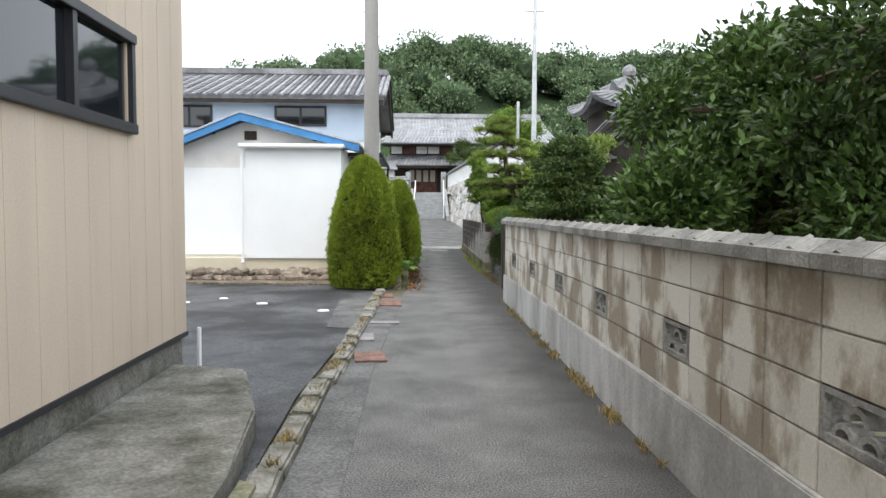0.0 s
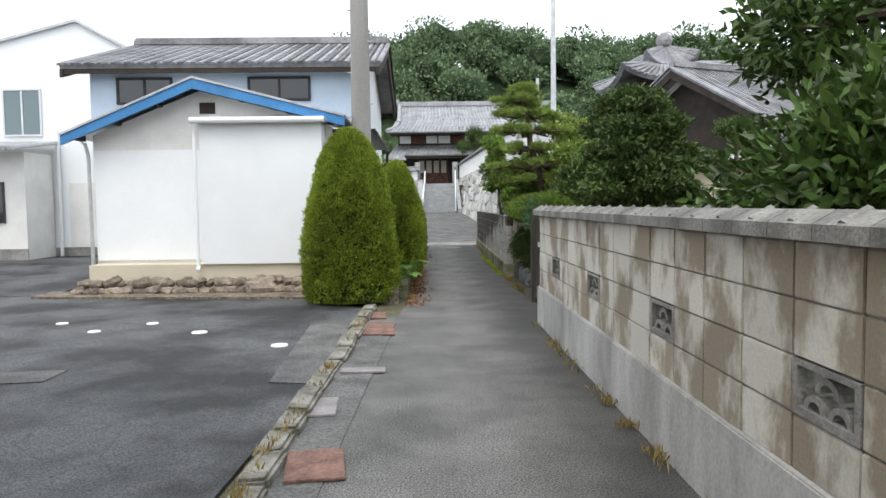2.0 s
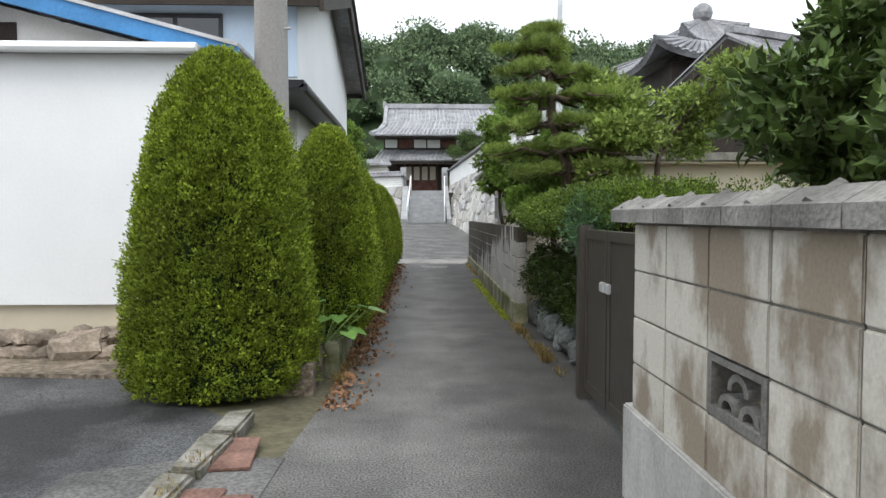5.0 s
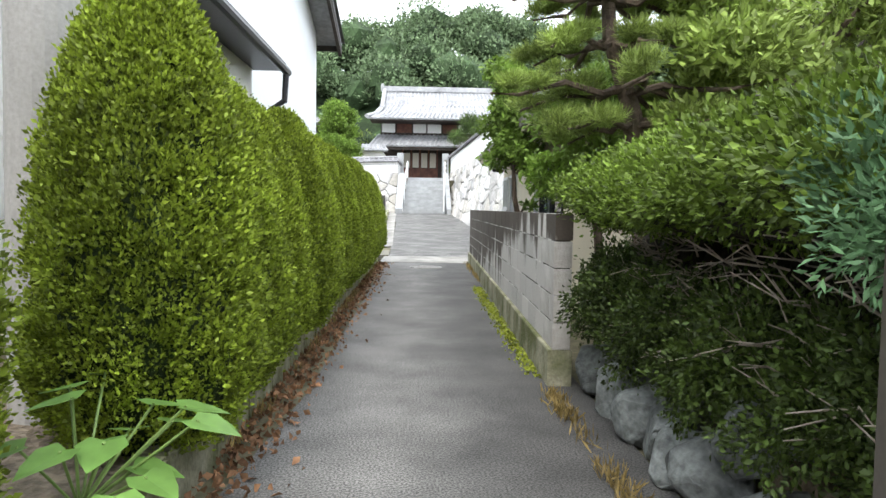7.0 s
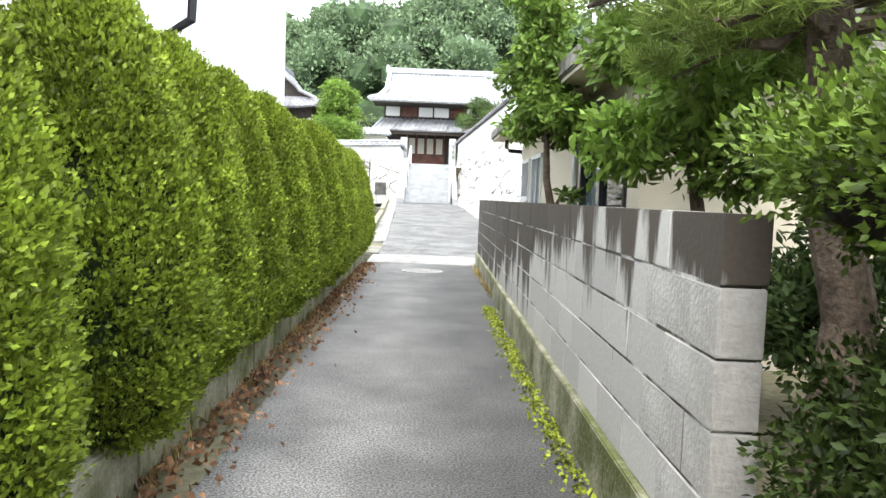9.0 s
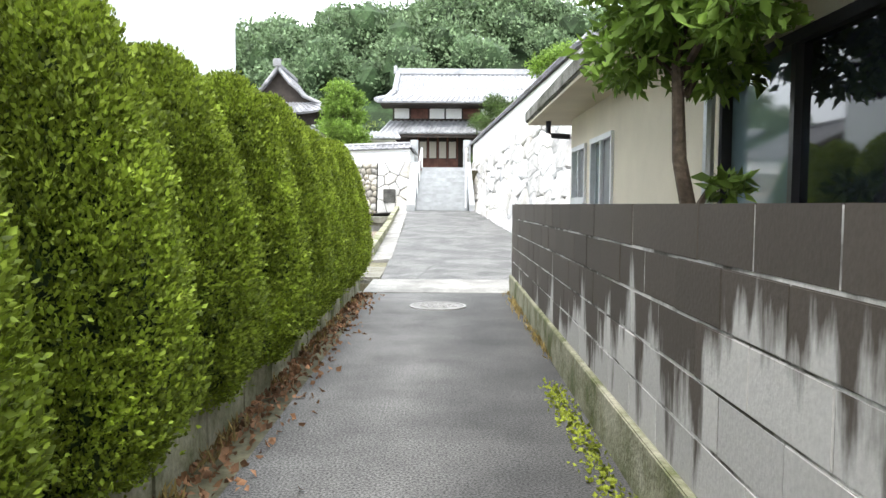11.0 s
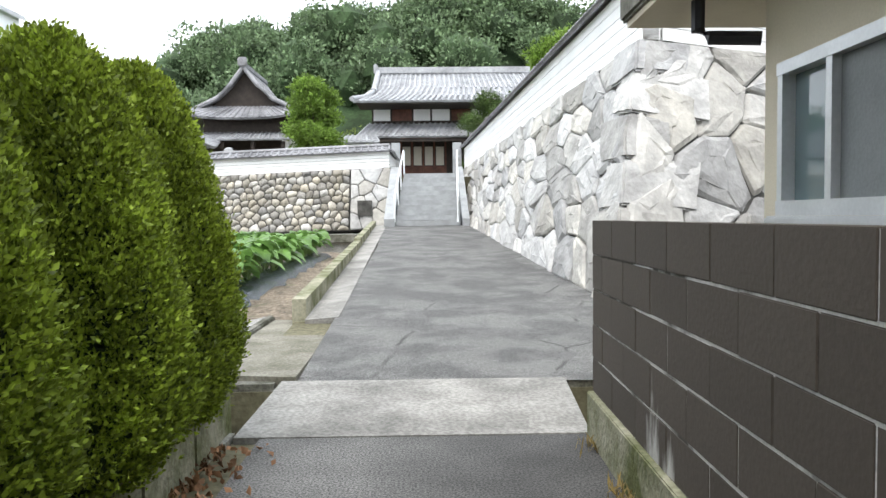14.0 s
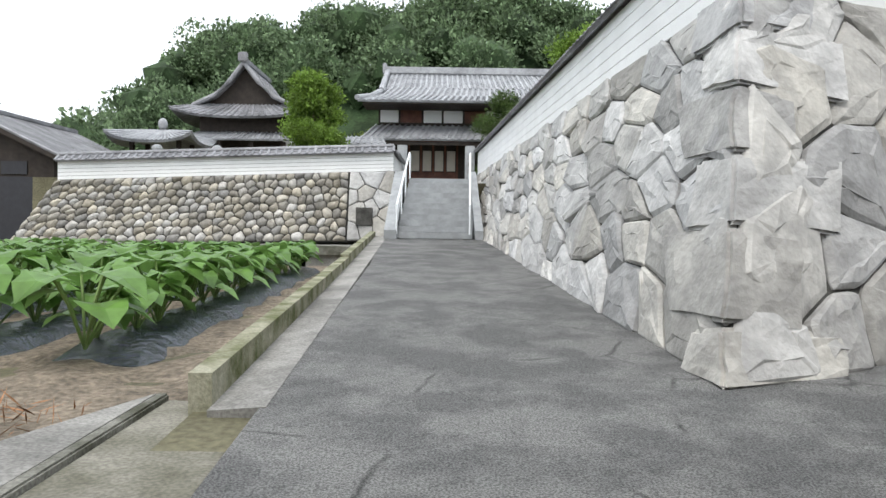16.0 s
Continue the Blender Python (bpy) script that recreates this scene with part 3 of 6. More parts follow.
# ---- block wall with openwork blocks ----
def arc_block(bm, L, h, th):
    """Openwork block: a frame with three stacked arches."""
    f = 0.03
    box(0, th, 0, f, 0, h, bm), box(0, th, L - f, L, 0, h, bm), box(0, th, f, L - f, 0, f, bm), box(0, th, f, L - f, h - f * 0.7, h, bm)
    for cy, cz, r in ((L * 0.31, f, 0.065), (L * 0.69, f, 0.065), (L * 0.5, f + 0.072, 0.07)):
        n = 8
        for k in range(n):
            a0, a1 = math.pi * k / n, math.pi * (k + 1) / n
            q = [(cy + rr * math.cos(a), cz + rr * 0.85 * math.sin(a)) for rr, a in ((r * 0.62, a0), (r, a0), (r, a1), (r * 0.62, a1))]
            hexa(bm, [(0.01, *q[0]), (0.01, *q[1]), (0.01, *q[2]), (0.01, *q[3]), (th - 0.01, *q[0]), (th - 0.01, *q[1]), (th - 0.01, *q[2]), (th - 0.01, *q[3])])
    return bm


W1X, W1Y0, W1Y1 = 1.2, -3.4, 9.05
wall = thing("wall_garden", "grey concrete block garden wall with openwork blocks and tile coping", "wall", kind="structure")
part("footing", seg((W1X - 0.035, W1Y0, 0), (W1X - 0.02, W1Y1 + 0.02, 0), 0.2, -0.1, 0.42, side=1, bevel=0.008), M_footing, wall, "pale streaked concrete footing")
GAP = 0.008
core = bmesh.new()
n1 = int(round((W1Y1 - W1Y0) / 0.4))
shared = None
for c in range(4):
    z = 0.42 + 0.2 * c
    for i in range(n1):
        y0 = 3.0 - 0.4 * 16 + 0.4 * i
        if y0 > W1Y1 - 0.1:
            continue
        vent = c == 1 and (i - 16) % 4 == 0
        L = min(0.4, W1Y1 - y0) - GAP
        if not vent:
            box(W1X + 0.008, W1X + 0.1, y0 - GAP, y0 + L + GAP, z - 0.001, z + 0.199, core)
        if vent:
            b = part("openwork_block", arc_block(bmesh.new(), L, 0.2 - GAP, 0.1), M_cap, wall, "openwork block with three arches")
        elif L > 0.38 and shared:
            b = new("block", shared)
            b.parent = wall
        else:
            b = part("block", box(0, 0.1, 0, L, 0, 0.2 - GAP, bevel=0.004), M_block, wall)
            if L > 0.38:
                shared = b.data
        b.location = (W1X + random.uniform(-0.002, 0.002), y0, z)
part("mortar", core, M_mortar, wall)
y = W1Y0
while y < W1Y1:
    L = 0.3
    bm = bmesh.new()
    x0, x1, zc = W1X - 0.05, W1X + 0.15, 1.222
    hexa(bm, [(x0, 0, zc), (x1, 0, zc), (x1, L - 0.006, zc), (x0, L - 0.006, zc), (x0, 0, zc + 0.055), (x1, 0, zc + 0.055), (x1, L - 0.006, zc + 0.055), (x0, L - 0.006, zc + 0.055)])
    hexa(bm, [(x0, 0, zc + 0.055), (x1, 0, zc + 0.055), (x1, L - 0.006, zc + 0.055), (x0, L - 0.006, zc + 0.055), (W1X + 0.03, 0, zc + 0.1), (W1X + 0.07, 0, zc + 0.1), (W1X + 0.07, L - 0.006, zc + 0.1), (W1X + 0.03, L - 0.006, zc + 0.1)])
    tube([(x0 + 0.02, 0.15, zc + 0.045), (W1X + 0.05, 0.15, zc + 0.09)], 0.03, bm, 8)
    b = part("coping_tile", bm, M_cap, wall)
    b.location.y = y
    y += L

# ---- gate ----
gate = thing("garden_gate", "dark bronze aluminium double gate closed between posts", "gate")
for y in (9.16, 10.79):
    p = part("post", box(1.36, 1.46, y - 0.05, y + 0.05, 0, 1.19, bevel=0.006), M_bronze, gate)
for y0, y1 in ((9.24, 10.15), (10.18, 10.72)):
    leaf = part("gate_leaf", box(1.392, 1.428, y0, y0 + 0.055, 0.08, 1.16), M_bronze, gate)
    bm = box(1.392, 1.428, y1 - 0.055, y1, 0.08, 1.16)
    box(1.392, 1.428, y0 + 0.055, y1 - 0.055, 1.1, 1.16, bm), box(1.392, 1.428, y0 + 0.055, y1 - 0.055, 0.08, 0.15, bm)
    part("gate_frame", bm, M_bronze, leaf)
    y = y0 + 0.06
    while y < y1 - 0.065:
        part("slat", box(1.4, 1.42, y, min(y + 0.036, y1 - 0.057), 0.15, 1.1), M_bronze, leaf)
        y += 0.04
for y0, y1 in ((10.07, 10.15), (10.18, 10.27)):
    part("latch", box(1.37, 1.395, y0, y1, 0.79, 0.85, bevel=0.006), M_alu, gate, "silver latch plate")

# ---- second block wall, stained ----
A2, B2 = Vector((1.41, 14.2, 0)), Vector((1.58, 24.62, 0))
wall = thing("wall_lane", "stained dark concrete block wall along the lane", "wall", kind="structure")
d2 = (B2 - A2).normalized()
part("footing", seg(A2 - Vector((0.03, 0, 0)), B2 - Vector((0.03, 0, 0)), 0.16, -0.1, 0.238, side=1, bevel=0.006), M_concmoss, wall)
core = seg(A2 + Vector((0.003, 0.01, 0)), B2 + Vector((0.003, -0.01, 0)), 0.1, 0.238, 1.12, side=1)
part("mortar", core, M_efflor, wall, "pale lime-stained joints")
C2 = 0.178
turn2 = math.atan2(-d2.x, d2.y)
L2 = (B2 - A2).length
meshes = {}
for c in range(5):
    s = -0.2 if c % 2 else 0.0
    while s < L2 - 0.02:
        s0, s1 = max(0, s), min(s + 0.4, L2)
        key = (round(s1 - s0, 2), s < 0.35 and c < 4)
        if key not in meshes:
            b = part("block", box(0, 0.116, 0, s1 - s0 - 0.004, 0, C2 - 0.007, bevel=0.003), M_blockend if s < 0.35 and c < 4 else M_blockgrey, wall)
            meshes[key] = b.data
        else:
            b = new("block", meshes[key])
            b.parent = wall
        q = A2 + d2 * s0
        b.location = (q.x + random.uniform(-0.002, 0.002), q.y, 0.24 + C2 * c)
        b.rotation_euler.z = turn2
        s += 0.4

# ---- beige siding building ----
bld = thing("siding_building", "building clad in beige vertical siding on a concrete base", "building", kind="structure")
BX = -2.2
part("base", box(-9, BX - 0.03, -9, 3.97, -0.1, 0.37), M_concdark, bld, "grey concrete base")
bm = bmesh.new()
y = 4.0
k = 0
WY0, WY1, WZ0, WZ1 = -1.0, 2.86, 2.0, 2.6
while y > -9:
    y0 = max(y - 0.303, -9)
    if WY0 < (y + y0) / 2 < WY1 - 0.06:
        b1 = part("siding_board", box(BX - 0.06, BX, y0, y - 0.003, 0.37, WZ0), M_siding, bld)
        part("siding_board", box(BX - 0.06, BX, y0, y - 0.003, WZ1, 5.2), M_siding, bld)
    else:
        part("siding_board", box(BX - 0.06, BX, y0, y - 0.003, 0.37, 5.2, bevel=0.003), M_siding, bld)
    y -= 0.303
part("wall_end", box(-9, BX - 0.062, 3.94, 3.995, 0.37, 5.2), M_siding, bld)
part("wall_back", box(-9, -8.9, -9, 3.93, 0.37, 5.2), M_siding, bld)
part("roof", box(-9.2, BX + 0.35, -9.3, 4.3, 5.2, 5.32), M_concdark, bld)
part("flashing", box(BX - 0.07, BX + 0.012, -9, 4.005, 0.335, 0.375), M_frame, bld, "dark flashing strip")
win = part("window_frame", box(BX - 0.08, BX + 0.05, WY0, WY1, WZ0 - 0.06, WZ0 + 0.01, bevel=0.004), M_frame, bld, "dark aluminium window frame")
part("head", box(BX - 0.08, BX + 0.05, WY0, WY1, WZ1 - 0.045, WZ1 + 0.02, bevel=0.004), M_frame, win)
for y in (WY0, 0.95, 1.95, WY1 - 0.05):
    part("stile", box(BX - 0.06, BX + 0.035, y, y + 0.055, WZ0 + 0.01, WZ1 - 0.045), M_frame, win)
part("pane", box(BX - 0.03, BX - 0.015, WY0, WY1, WZ0, WZ1), M_glass, win)

step = prism([(-2.23, 3.72), (-1.58, 3.5), (-1.24, 2.3), (-1.12, 1.1), (-1.1, -4), (-2.23, -4)], -0.08, 0.15)
bmesh.ops.bevel(step, geom=list(step.edges), offset=0.02, segments=2, affect="EDGES")
tagged(part("concrete_step", step, M_concdark), "weathered dark concrete step along the building", "step", kind="structure")
tagged(part("step_edge", prism([(-1.09, -4), (-0.99, -4), (-1.0, 1.2), (-1.09, 1.25)], -0.05, 0.09), M_concmoss), "mossy concrete edge below the step", "kerb", kind="structure")
tagged(part("vent_pipe", tube([(-2.1, 4.02, 0.02), (-2.1, 4.02, 0.4)], 0.018, sides=10), M_white), "short white plastic pipe at the building corner", "pipe")

# ---- white shed with blue barge boards ----
shed = thing("shed", "low white shed with blue barge boards on a gable", "shed", kind="structure")
SY = 12.9
PX, PZ = -3.76, 3.32
bm = bmesh.new()
prof = [(-5.5, 0.45), (-1.7, 0.45), (-1.7, 2.72), (PX, 3.25), (-5.5, 2.55)]
lo = [bm.verts.new((x, SY, z)) for x, z in prof]
hi = [bm.verts.new((x, SY + 2.4, z)) for x, z in prof]
bm.faces.new(lo)
bm.faces.new(hi[::-1])
for i in range(5):
    j = (i + 1) % 5
    bm.faces.new((lo[i], lo[j], hi[j], hi[i]))
part("wall", bm, M_whiteold, shed)
part("panel", box(-5.48, -3.72, SY - 0.03, SY - 0.004, 0.5, 2.3, bevel=0.003), M_white, shed, "white boarded panel")
part("lean_to", box(-3.64, -1.72, SY - 0.45, SY - 0.003, 0.45, 2.68, bevel=0.004), M_white, shed, "plain white projecting box")
part("lean_to_roof", box(-3.72, -1.64, SY - 0.55, SY + 0.02, 2.69, 2.75, bevel=0.01), M_steel, shed)
part("gutter", tube([(-3.74, SY - 0.57, 2.71), (-1.66, SY - 0.57, 2.71)], 0.05, sides=10), M_white, shed, "white rain gutter")
for x, zt in ((-3.7, 2.68),):
    part("downpipe", tube([(x + 0.05, SY - 0.56, zt), (x, SY - 0.5, zt - 0.15), (x, SY - 0.48, 0.42), (x + 0.02, SY - 0.6, 0.36)], 0.03, sides=8), M_white, shed, "white downpipe")
part("downpipe", tube([(-5.72, SY - 0.15, 2.5), (-5.6, SY - 0.06, 2.4), (-5.56, SY - 0.05, 2.2), (-5.55, SY - 0.05, 0.35)], 0.032, sides=8), M_steel, shed, "grey downpipe")
part("base", box(-5.46, -1.6, SY - 0.4, SY + 2.3, -0.05, 0.45), M_beige, shed)
for (xa, za), (xb, zb) in (((PX, PZ + 0.08), (-5.86, 2.5)), ((PX, PZ + 0.08), (-1.36, 2.76))):
    bm = bmesh.new()
    s = 1 if xb > xa else -1
    hexa(bm, [(xa, SY - 0.34, za - 0.16), (xb, SY - 0.34, zb - 0.13), (xb, SY - 0.28, zb - 0.13), (xa, SY - 0.28, za - 0.16), (xa, SY - 0.34, za), (xb, SY - 0.34, zb + 0.02), (xb, SY - 0.28, zb + 0.02), (xa, SY - 0.28, za)])
    part("barge_board", bm, M_blue, shed, "blue painted barge board")
    bm = bmesh.new()
    hexa(bm, [(xa, SY - 0.36, za), (xb, SY - 0.36, zb + 0.02), (xb, SY + 2.6, zb + 0.02), (xa, SY + 2.6, za), (xa, SY - 0.36, za + 0.035), (xb, SY - 0.36, zb + 0.055), (xb, SY + 2.6, zb + 0.055), (xa, SY + 2.6, za + 0.035)])
    part("roof", bm, M_steel, shed)
    for f in (0.3, 0.62, 0.9):
        part("purlin_end", box(xa + (xb - xa) * f - 0.04, xa + (xb - xa) * f + 0.04, SY - 0.28, SY, za + (zb - za) * f - 0.14, za + (zb - za) * f - 0.05), M_wood, shed)
part("gable_vent", box(-3.75, -3.5, SY - 0.02, SY + 0.01, 2.88, 3.06), M_wood, shed, "small louvred gable vent")

for k in range(50):
    upper = k >= 26
    x = -5.5 + (k % 26) * 0.15 + random.uniform(-0.05, 0.05) + (0.07 if upper else 0)
    s = random.uniform(0.07, 0.12) if k != 19 else 0.19
    ob = tagged(part("border_stone", blob((0, 0, 0), (s * 1.35, s, s * 0.8), 0.5, 1.6 + k * 0.01, sub=2), M_bedstone), "brown river stone edging the shed bed", "stone", "stones along the shed")
    ob.location = (x, SY - 0.56 + random.uniform(-0.04, 0.03) - (0.0 if upper else 0.12), s * 0.55 + (0.12 if upper else 0))
    ob.rotation_euler = (0, random.uniform(-0.3, 0.3), random.uniform(-0.6, 0.6))
tagged(part("shed_bed", prism([(-6.1, 11.95), (-1.5, 11.4), (-1.5, 12.6), (-6.1, 12.6)], -0.05, 0.03), M_soil), "bed of soil and gravel under the shed wall", "soil", kind="structure")


# ---- houses ----
def house(name, label, x0, x1, y0, y1, eave, ridge, wallmat, over=0.5, z0=0.0, along="x", tile=None, gable=None, pitch=0.28):
    """A walled house with a gabled tile roof, ridge along x or y."""
    h = thing(name, label, "house", kind="structure")
    tile = tile or M_tile
    bm = bmesh.new()
    if along == "x":
        ym = (y0 + y1) / 2
        prof = [(y0, z0), (y1, z0), (y1, eave), (ym, ridge - 0.1), (y0, eave)]
        a = [bm.verts.new((x0, y, z)) for y, z in prof]
        b = [bm.verts.new((x1, y, z)) for y, z in prof]
    else:
        xm = (x0 + x1) / 2
        prof = [(x0, z0), (x1, z0), (x1, eave), (xm, ridge - 0.1), (x0, eave)]
        a = [bm.verts.new((x, y0, z)) for x, z in prof]
        b = [bm.verts.new((x, y1, z)) for x, z in prof]
    bm.faces.new(a)
    bm.faces.new(b[::-1])
    for i in range(5):
        j = (i + 1) % 5
        bm.faces.new((a[i], a[j], b[j], b[i]))
    part("wall", bm, wallmat, h)
    sl = (ridge - eave) / ((y1 - y0) / 2 if along == "x" else (x1 - x0) / 2)
    ze = eave - over * sl + 0.06
    for s in (0, 1):
        if along == "x":
            e = y0 - over if s == 0 else y1 + over
            q = [Vector(p) for p in ((x0 - over, e, ze), (x1 + over, e, ze), (x1 + over, ym, ridge), (x0 - over, ym, ridge))]
        else:
            e = x0 - over if s == 0 else x1 + over
            q = [Vector(p) for p in ((e, y0 - over, ze), (e, y1 + over, ze), (xm, y1 + over, ridge), (xm, y0 - over, ridge))]
        strips = int((q[1] - q[0]).length / pitch)
        for k in range(strips):
            f, g = k / strips, (k + 1) / strips
            bm = bmesh.new()
            tiled_slope(q[0].lerp(q[1], f), q[0].lerp(q[1], g), q[3].lerp(q[2], g), q[3].lerp(q[2], f), pitch * 0.9, bm)
            part("tile_row", bm, tile, h)
    if along == "x":
        part("ridge", box(x0 - over, x1 + over, ym - 0.12, ym + 0.12, ridge - 0.02, ridge + 0.2, bevel=0.05), tile, h)
        for x, sgn in ((x0 - over + 0.03, 1), (x1 + over - 0.03, 1)):
            for e in (y0 - over, y1 + over):
                bm = bmesh.new()
                hexa(bm, [(x - 0.03, e, ze - 0.24), (x + 0.03, e, ze - 0.24), (x + 0.03, ym, ridge - 0.3), (x - 0.03, ym, ridge - 0.3), (x - 0.03, e, ze - 0.075), (x + 0.03, e, ze - 0.075), (x + 0.03, ym, ridge - 0.08), (x - 0.03, ym, ridge - 0.08)])
                part("barge_board", bm, M_wood, h)
        for e in (y0 - over + 0.05, y1 + over - 0.05):
            part("fascia", box(x0 - over + 0.07, x1 + over - 0.07, e - 0.02, e + 0.02, ze - 0.16, ze - 0.06), M_wood, h)
    else:
        part("ridge", box(xm - 0.12, xm + 0.12, y0 - over, y1 + over, ridge - 0.02, ridge + 0.2, bevel=0.05), tile, h)
        for y in (y0 - over + 0.03, y1 + over - 0.03):
            for e in (x0 - over, x1 + over):
                bm = bmesh.new()
                hexa(bm, [(e, y - 0.03, ze - 0.24), (e, y + 0.03, ze - 0.24), (xm, y + 0.03, ridge - 0.3), (xm, y - 0.03, ridge - 0.3), (e, y - 0.03, ze - 0.075), (e, y + 0.03, ze - 0.075), (xm, y + 0.03, ridge - 0.08), (xm, y - 0.03, ridge - 0.08)])
                part("barge_board", bm, M_wood, h)
    return h


def house_window(h, x0, x1, y, z0, z1, n=2, frame_mat=None, pane_mat=None):
    fm = frame_mat or M_frame
    bm = box(x0, x1, y - 0.05, y - 0.003, z0, z0 + 0.05)
    box(x0, x1, y - 0.05, y - 0.003, z1 - 0.05, z1, bm)
    for k in range(n + 1):
        x = x0 + (x1 - x0 - 0.05) * k / n
        box(x, x + 0.05, y - 0.045, y - 0.003, z0 + 0.05, z1 - 0.05, bm)
    w = part("window", bm, fm, h)
    part("pane", box(x0 + 0.01, x1 - 0.01, y - 0.025, y - 0.004, z0 + 0.02, z1 - 0.02), pane_mat or M_glass, w)


hb = house("white_house", "two-storey white house with grey tile roof", -7.0, -1.42, 16.2, 23.1, 4.32, 5.45, M_white, over=0.42, pitch=0.26)
# Pale blue facing under the eave; the shade there is part of its colour.
part("upper_wall", box(-7.0, -1.43, 16.17, 16.197, 3.2, 4.32), M_bluegrey, hb, "pale blue upper wall with eave shade in its colour")
house_window(hb, -6.45, -5.3, 16.17, 3.5, 4.05)
house_window(hb, -3.75, -2.45, 16.17, 3.55, 4.05)
part("annex_roof", box(-2.2, -0.95, 13.7, 17.6, 2.62, 2.7), M_frame, hb, "low eave of the rear annexe")
part("gutter", tube([(-0.95, 13.7, 2.62), (-0.95, 17.7, 2.62)], 0.045), M_frame, hb)
part("annex_wall", box(-2.1, -1.3, 15.35, 17.5, 0, 2.62), M_whiteold, hb)
part("downpipe", tube([(-0.95, 17.6, 2.6), (-0.97, 17.62, 2.3), (-1.2, 17.62, 2.15), (-1.25, 17.62, 0)], 0.035), M_frame, hb)

wb = thing("white_hall", "tall plain white gabled building behind the yard", "building", kind="structure")
bm = bmesh.new()
prof = [(-16, 0), (-6.5, 0), (-6.5, 4.75), (-9.96, 6.66), (-16, 5.1)]
a = [bm.verts.new((x, 22, z)) for x, z in prof]
b = [bm.verts.new((x, 34, z)) for x, z in prof]
bm.faces.new(a), bm.faces.new(b[::-1])
for i in range(5):
    bm.faces.new((a[i], a[(i + 1) % 5], b[(i + 1) % 5], b[i]))
part("wall", bm, M_white, wb)
for (xa, za), (xb, zb) in (((-9.96, 6.66), (-6.4, 4.7)), ((-9.96, 6.66), (-16.2, 5.05))):
    bm = bmesh.new()
    hexa(bm, [(xa, 21.9, za), (xb, 21.9, zb), (xb, 34, zb), (xa, 34, za), (xa, 21.9, za + 0.08), (xb, 21.9, zb + 0.08), (xb, 34, zb + 0.08), (xa, 34, za + 0.08)])
    part("roof", bm, M_steel, wb)
house_window(wb, -12.15, -11.05, 22, 3.45, 4.8, 2, M_alu, M_glassgreen)
part("base", box(-16, -6.5, 21.97, 22.0, 0, 0.25), M_conc, wb)
part("downpipe", tube([(-10.6, 21.9, 3.6), (-10.6, 21.9, 0)], 0.05), M_white, wb)
part("door", box(-10.35, -9.3, 21.93, 21.99, 0.25, 2.1, bevel=0.01), M_whiteold, wb, "plain white door leaf")
annex = thing("white_annex", "low white annexe with a corrugated canopy", "building", kind="structure")
part("wall", box(-16, -10.8, 20.5, 21.95, 0.0, 2.9), M_whiteold, annex)
house_window(annex, -12.3, -11.35, 20.5, 1.0, 2.1, 2)
bm = bmesh.new()
for k in range(40):
    x = -15.5 + k * 0.125
    tube([(x, 19.7, 2.95), (x, 21.9, 3.25)], 0.06, bm, 6)
part("canopy", bm, M_steel, annex, "corrugated canopy roof")
part("base", box(-16, -10.78, 20.46, 20.5, 0, 0.3), M_conc, annex)

# beige house beside the stained wall
bh = thing("cream_house", "single-storey cream stucco house with a deep flat eave", "house", kind="structure")
HX = 2.2
openings = [(23.12, 23.88, 1.17, 1.76), (21.95, 22.86, 0.95, 1.77), (17.9, 19.5, 0.95, 1.85)]
bm = bmesh.new()
ys = sorted({17.6, 24.04} | {v for o in openings for v in o[:2]})
for ya, yb in zip(ys, ys[1:]):
    o = next((o for o in openings if o[0] <= ya and yb <= o[1]), None)
    if o:
        box(HX, HX + 0.15, ya, yb, -0.05, o[2], bm), box(HX, HX + 0.15, ya, yb, o[3], 2.1, bm)
    else:
        box(HX, HX + 0.15, ya, yb, -0.05, 2.1, bm)
part("wall", bm, M_beige, bh)
part("wall_end", box(HX + 0.15, 8, 23.9, 24.04, -0.05, 2.1), M_beige, bh)
part("wall_back", box(HX + 0.15, 8, 17.6, 17.74, -0.05, 2.1), M_beige, bh)
for k, (ya, yb, za, zb) in enumerate(openings):
    fm = M_alu if k < 2 else M_frame
    bm = box(HX - 0.03, HX + 0.06, ya, yb, za - 0.03, za + 0.03)
    box(HX - 0.03, HX + 0.06, ya, yb, zb - 0.05, zb, bm)
    for y in (ya, (ya + yb) / 2 - 0.02, yb - 0.04):
        box(HX - 0.025, HX + 0.05, y, y + 0.04, za + 0.03, zb - 0.05, bm)
    w = part("window", bm, fm, bh, "sliding aluminium window")
    part("pane", box(HX + 0.03, HX + 0.04, (ya + yb) / 2, yb, za, zb), M_glassgreen, w)
    part("screen", box(HX + 0.01, HX + 0.02, ya, (ya + yb) / 2, za, zb), M_mesh if k < 2 else M_glass, w)
    part("sill", box(HX - 0.06, HX + 0.02, ya - 0.04, yb + 0.04, za - 0.07, za - 0.031, bevel=0.008), M_alu if k < 2 else M_beige, w)
part("eave", box(HX - 0.44, 8.5, 17.3, 24.62, 2.1, 2.13), M_beige, bh, "cream eave soffit")
part("roof_slab", box(HX - 0.47, 8.6, 17.25, 24.66, 2.131, 2.27, bevel=0.015), M_concdark, bh, "weathered concrete roof edge")
part("downpipe", tube([(1.95, 24.16, 2.1), (1.95, 24.16, 1.97), (1.99, 24.13, 1.93), (2.19, 24.06, 1.91)], 0.032), M_frame, bh, "short black downpipe elbow")
part("downpipe", tube([(2.14, 19.55, 2.1), (2.14, 19.55, 0)], 0.032), M_alu, bh, "grey downpipe")
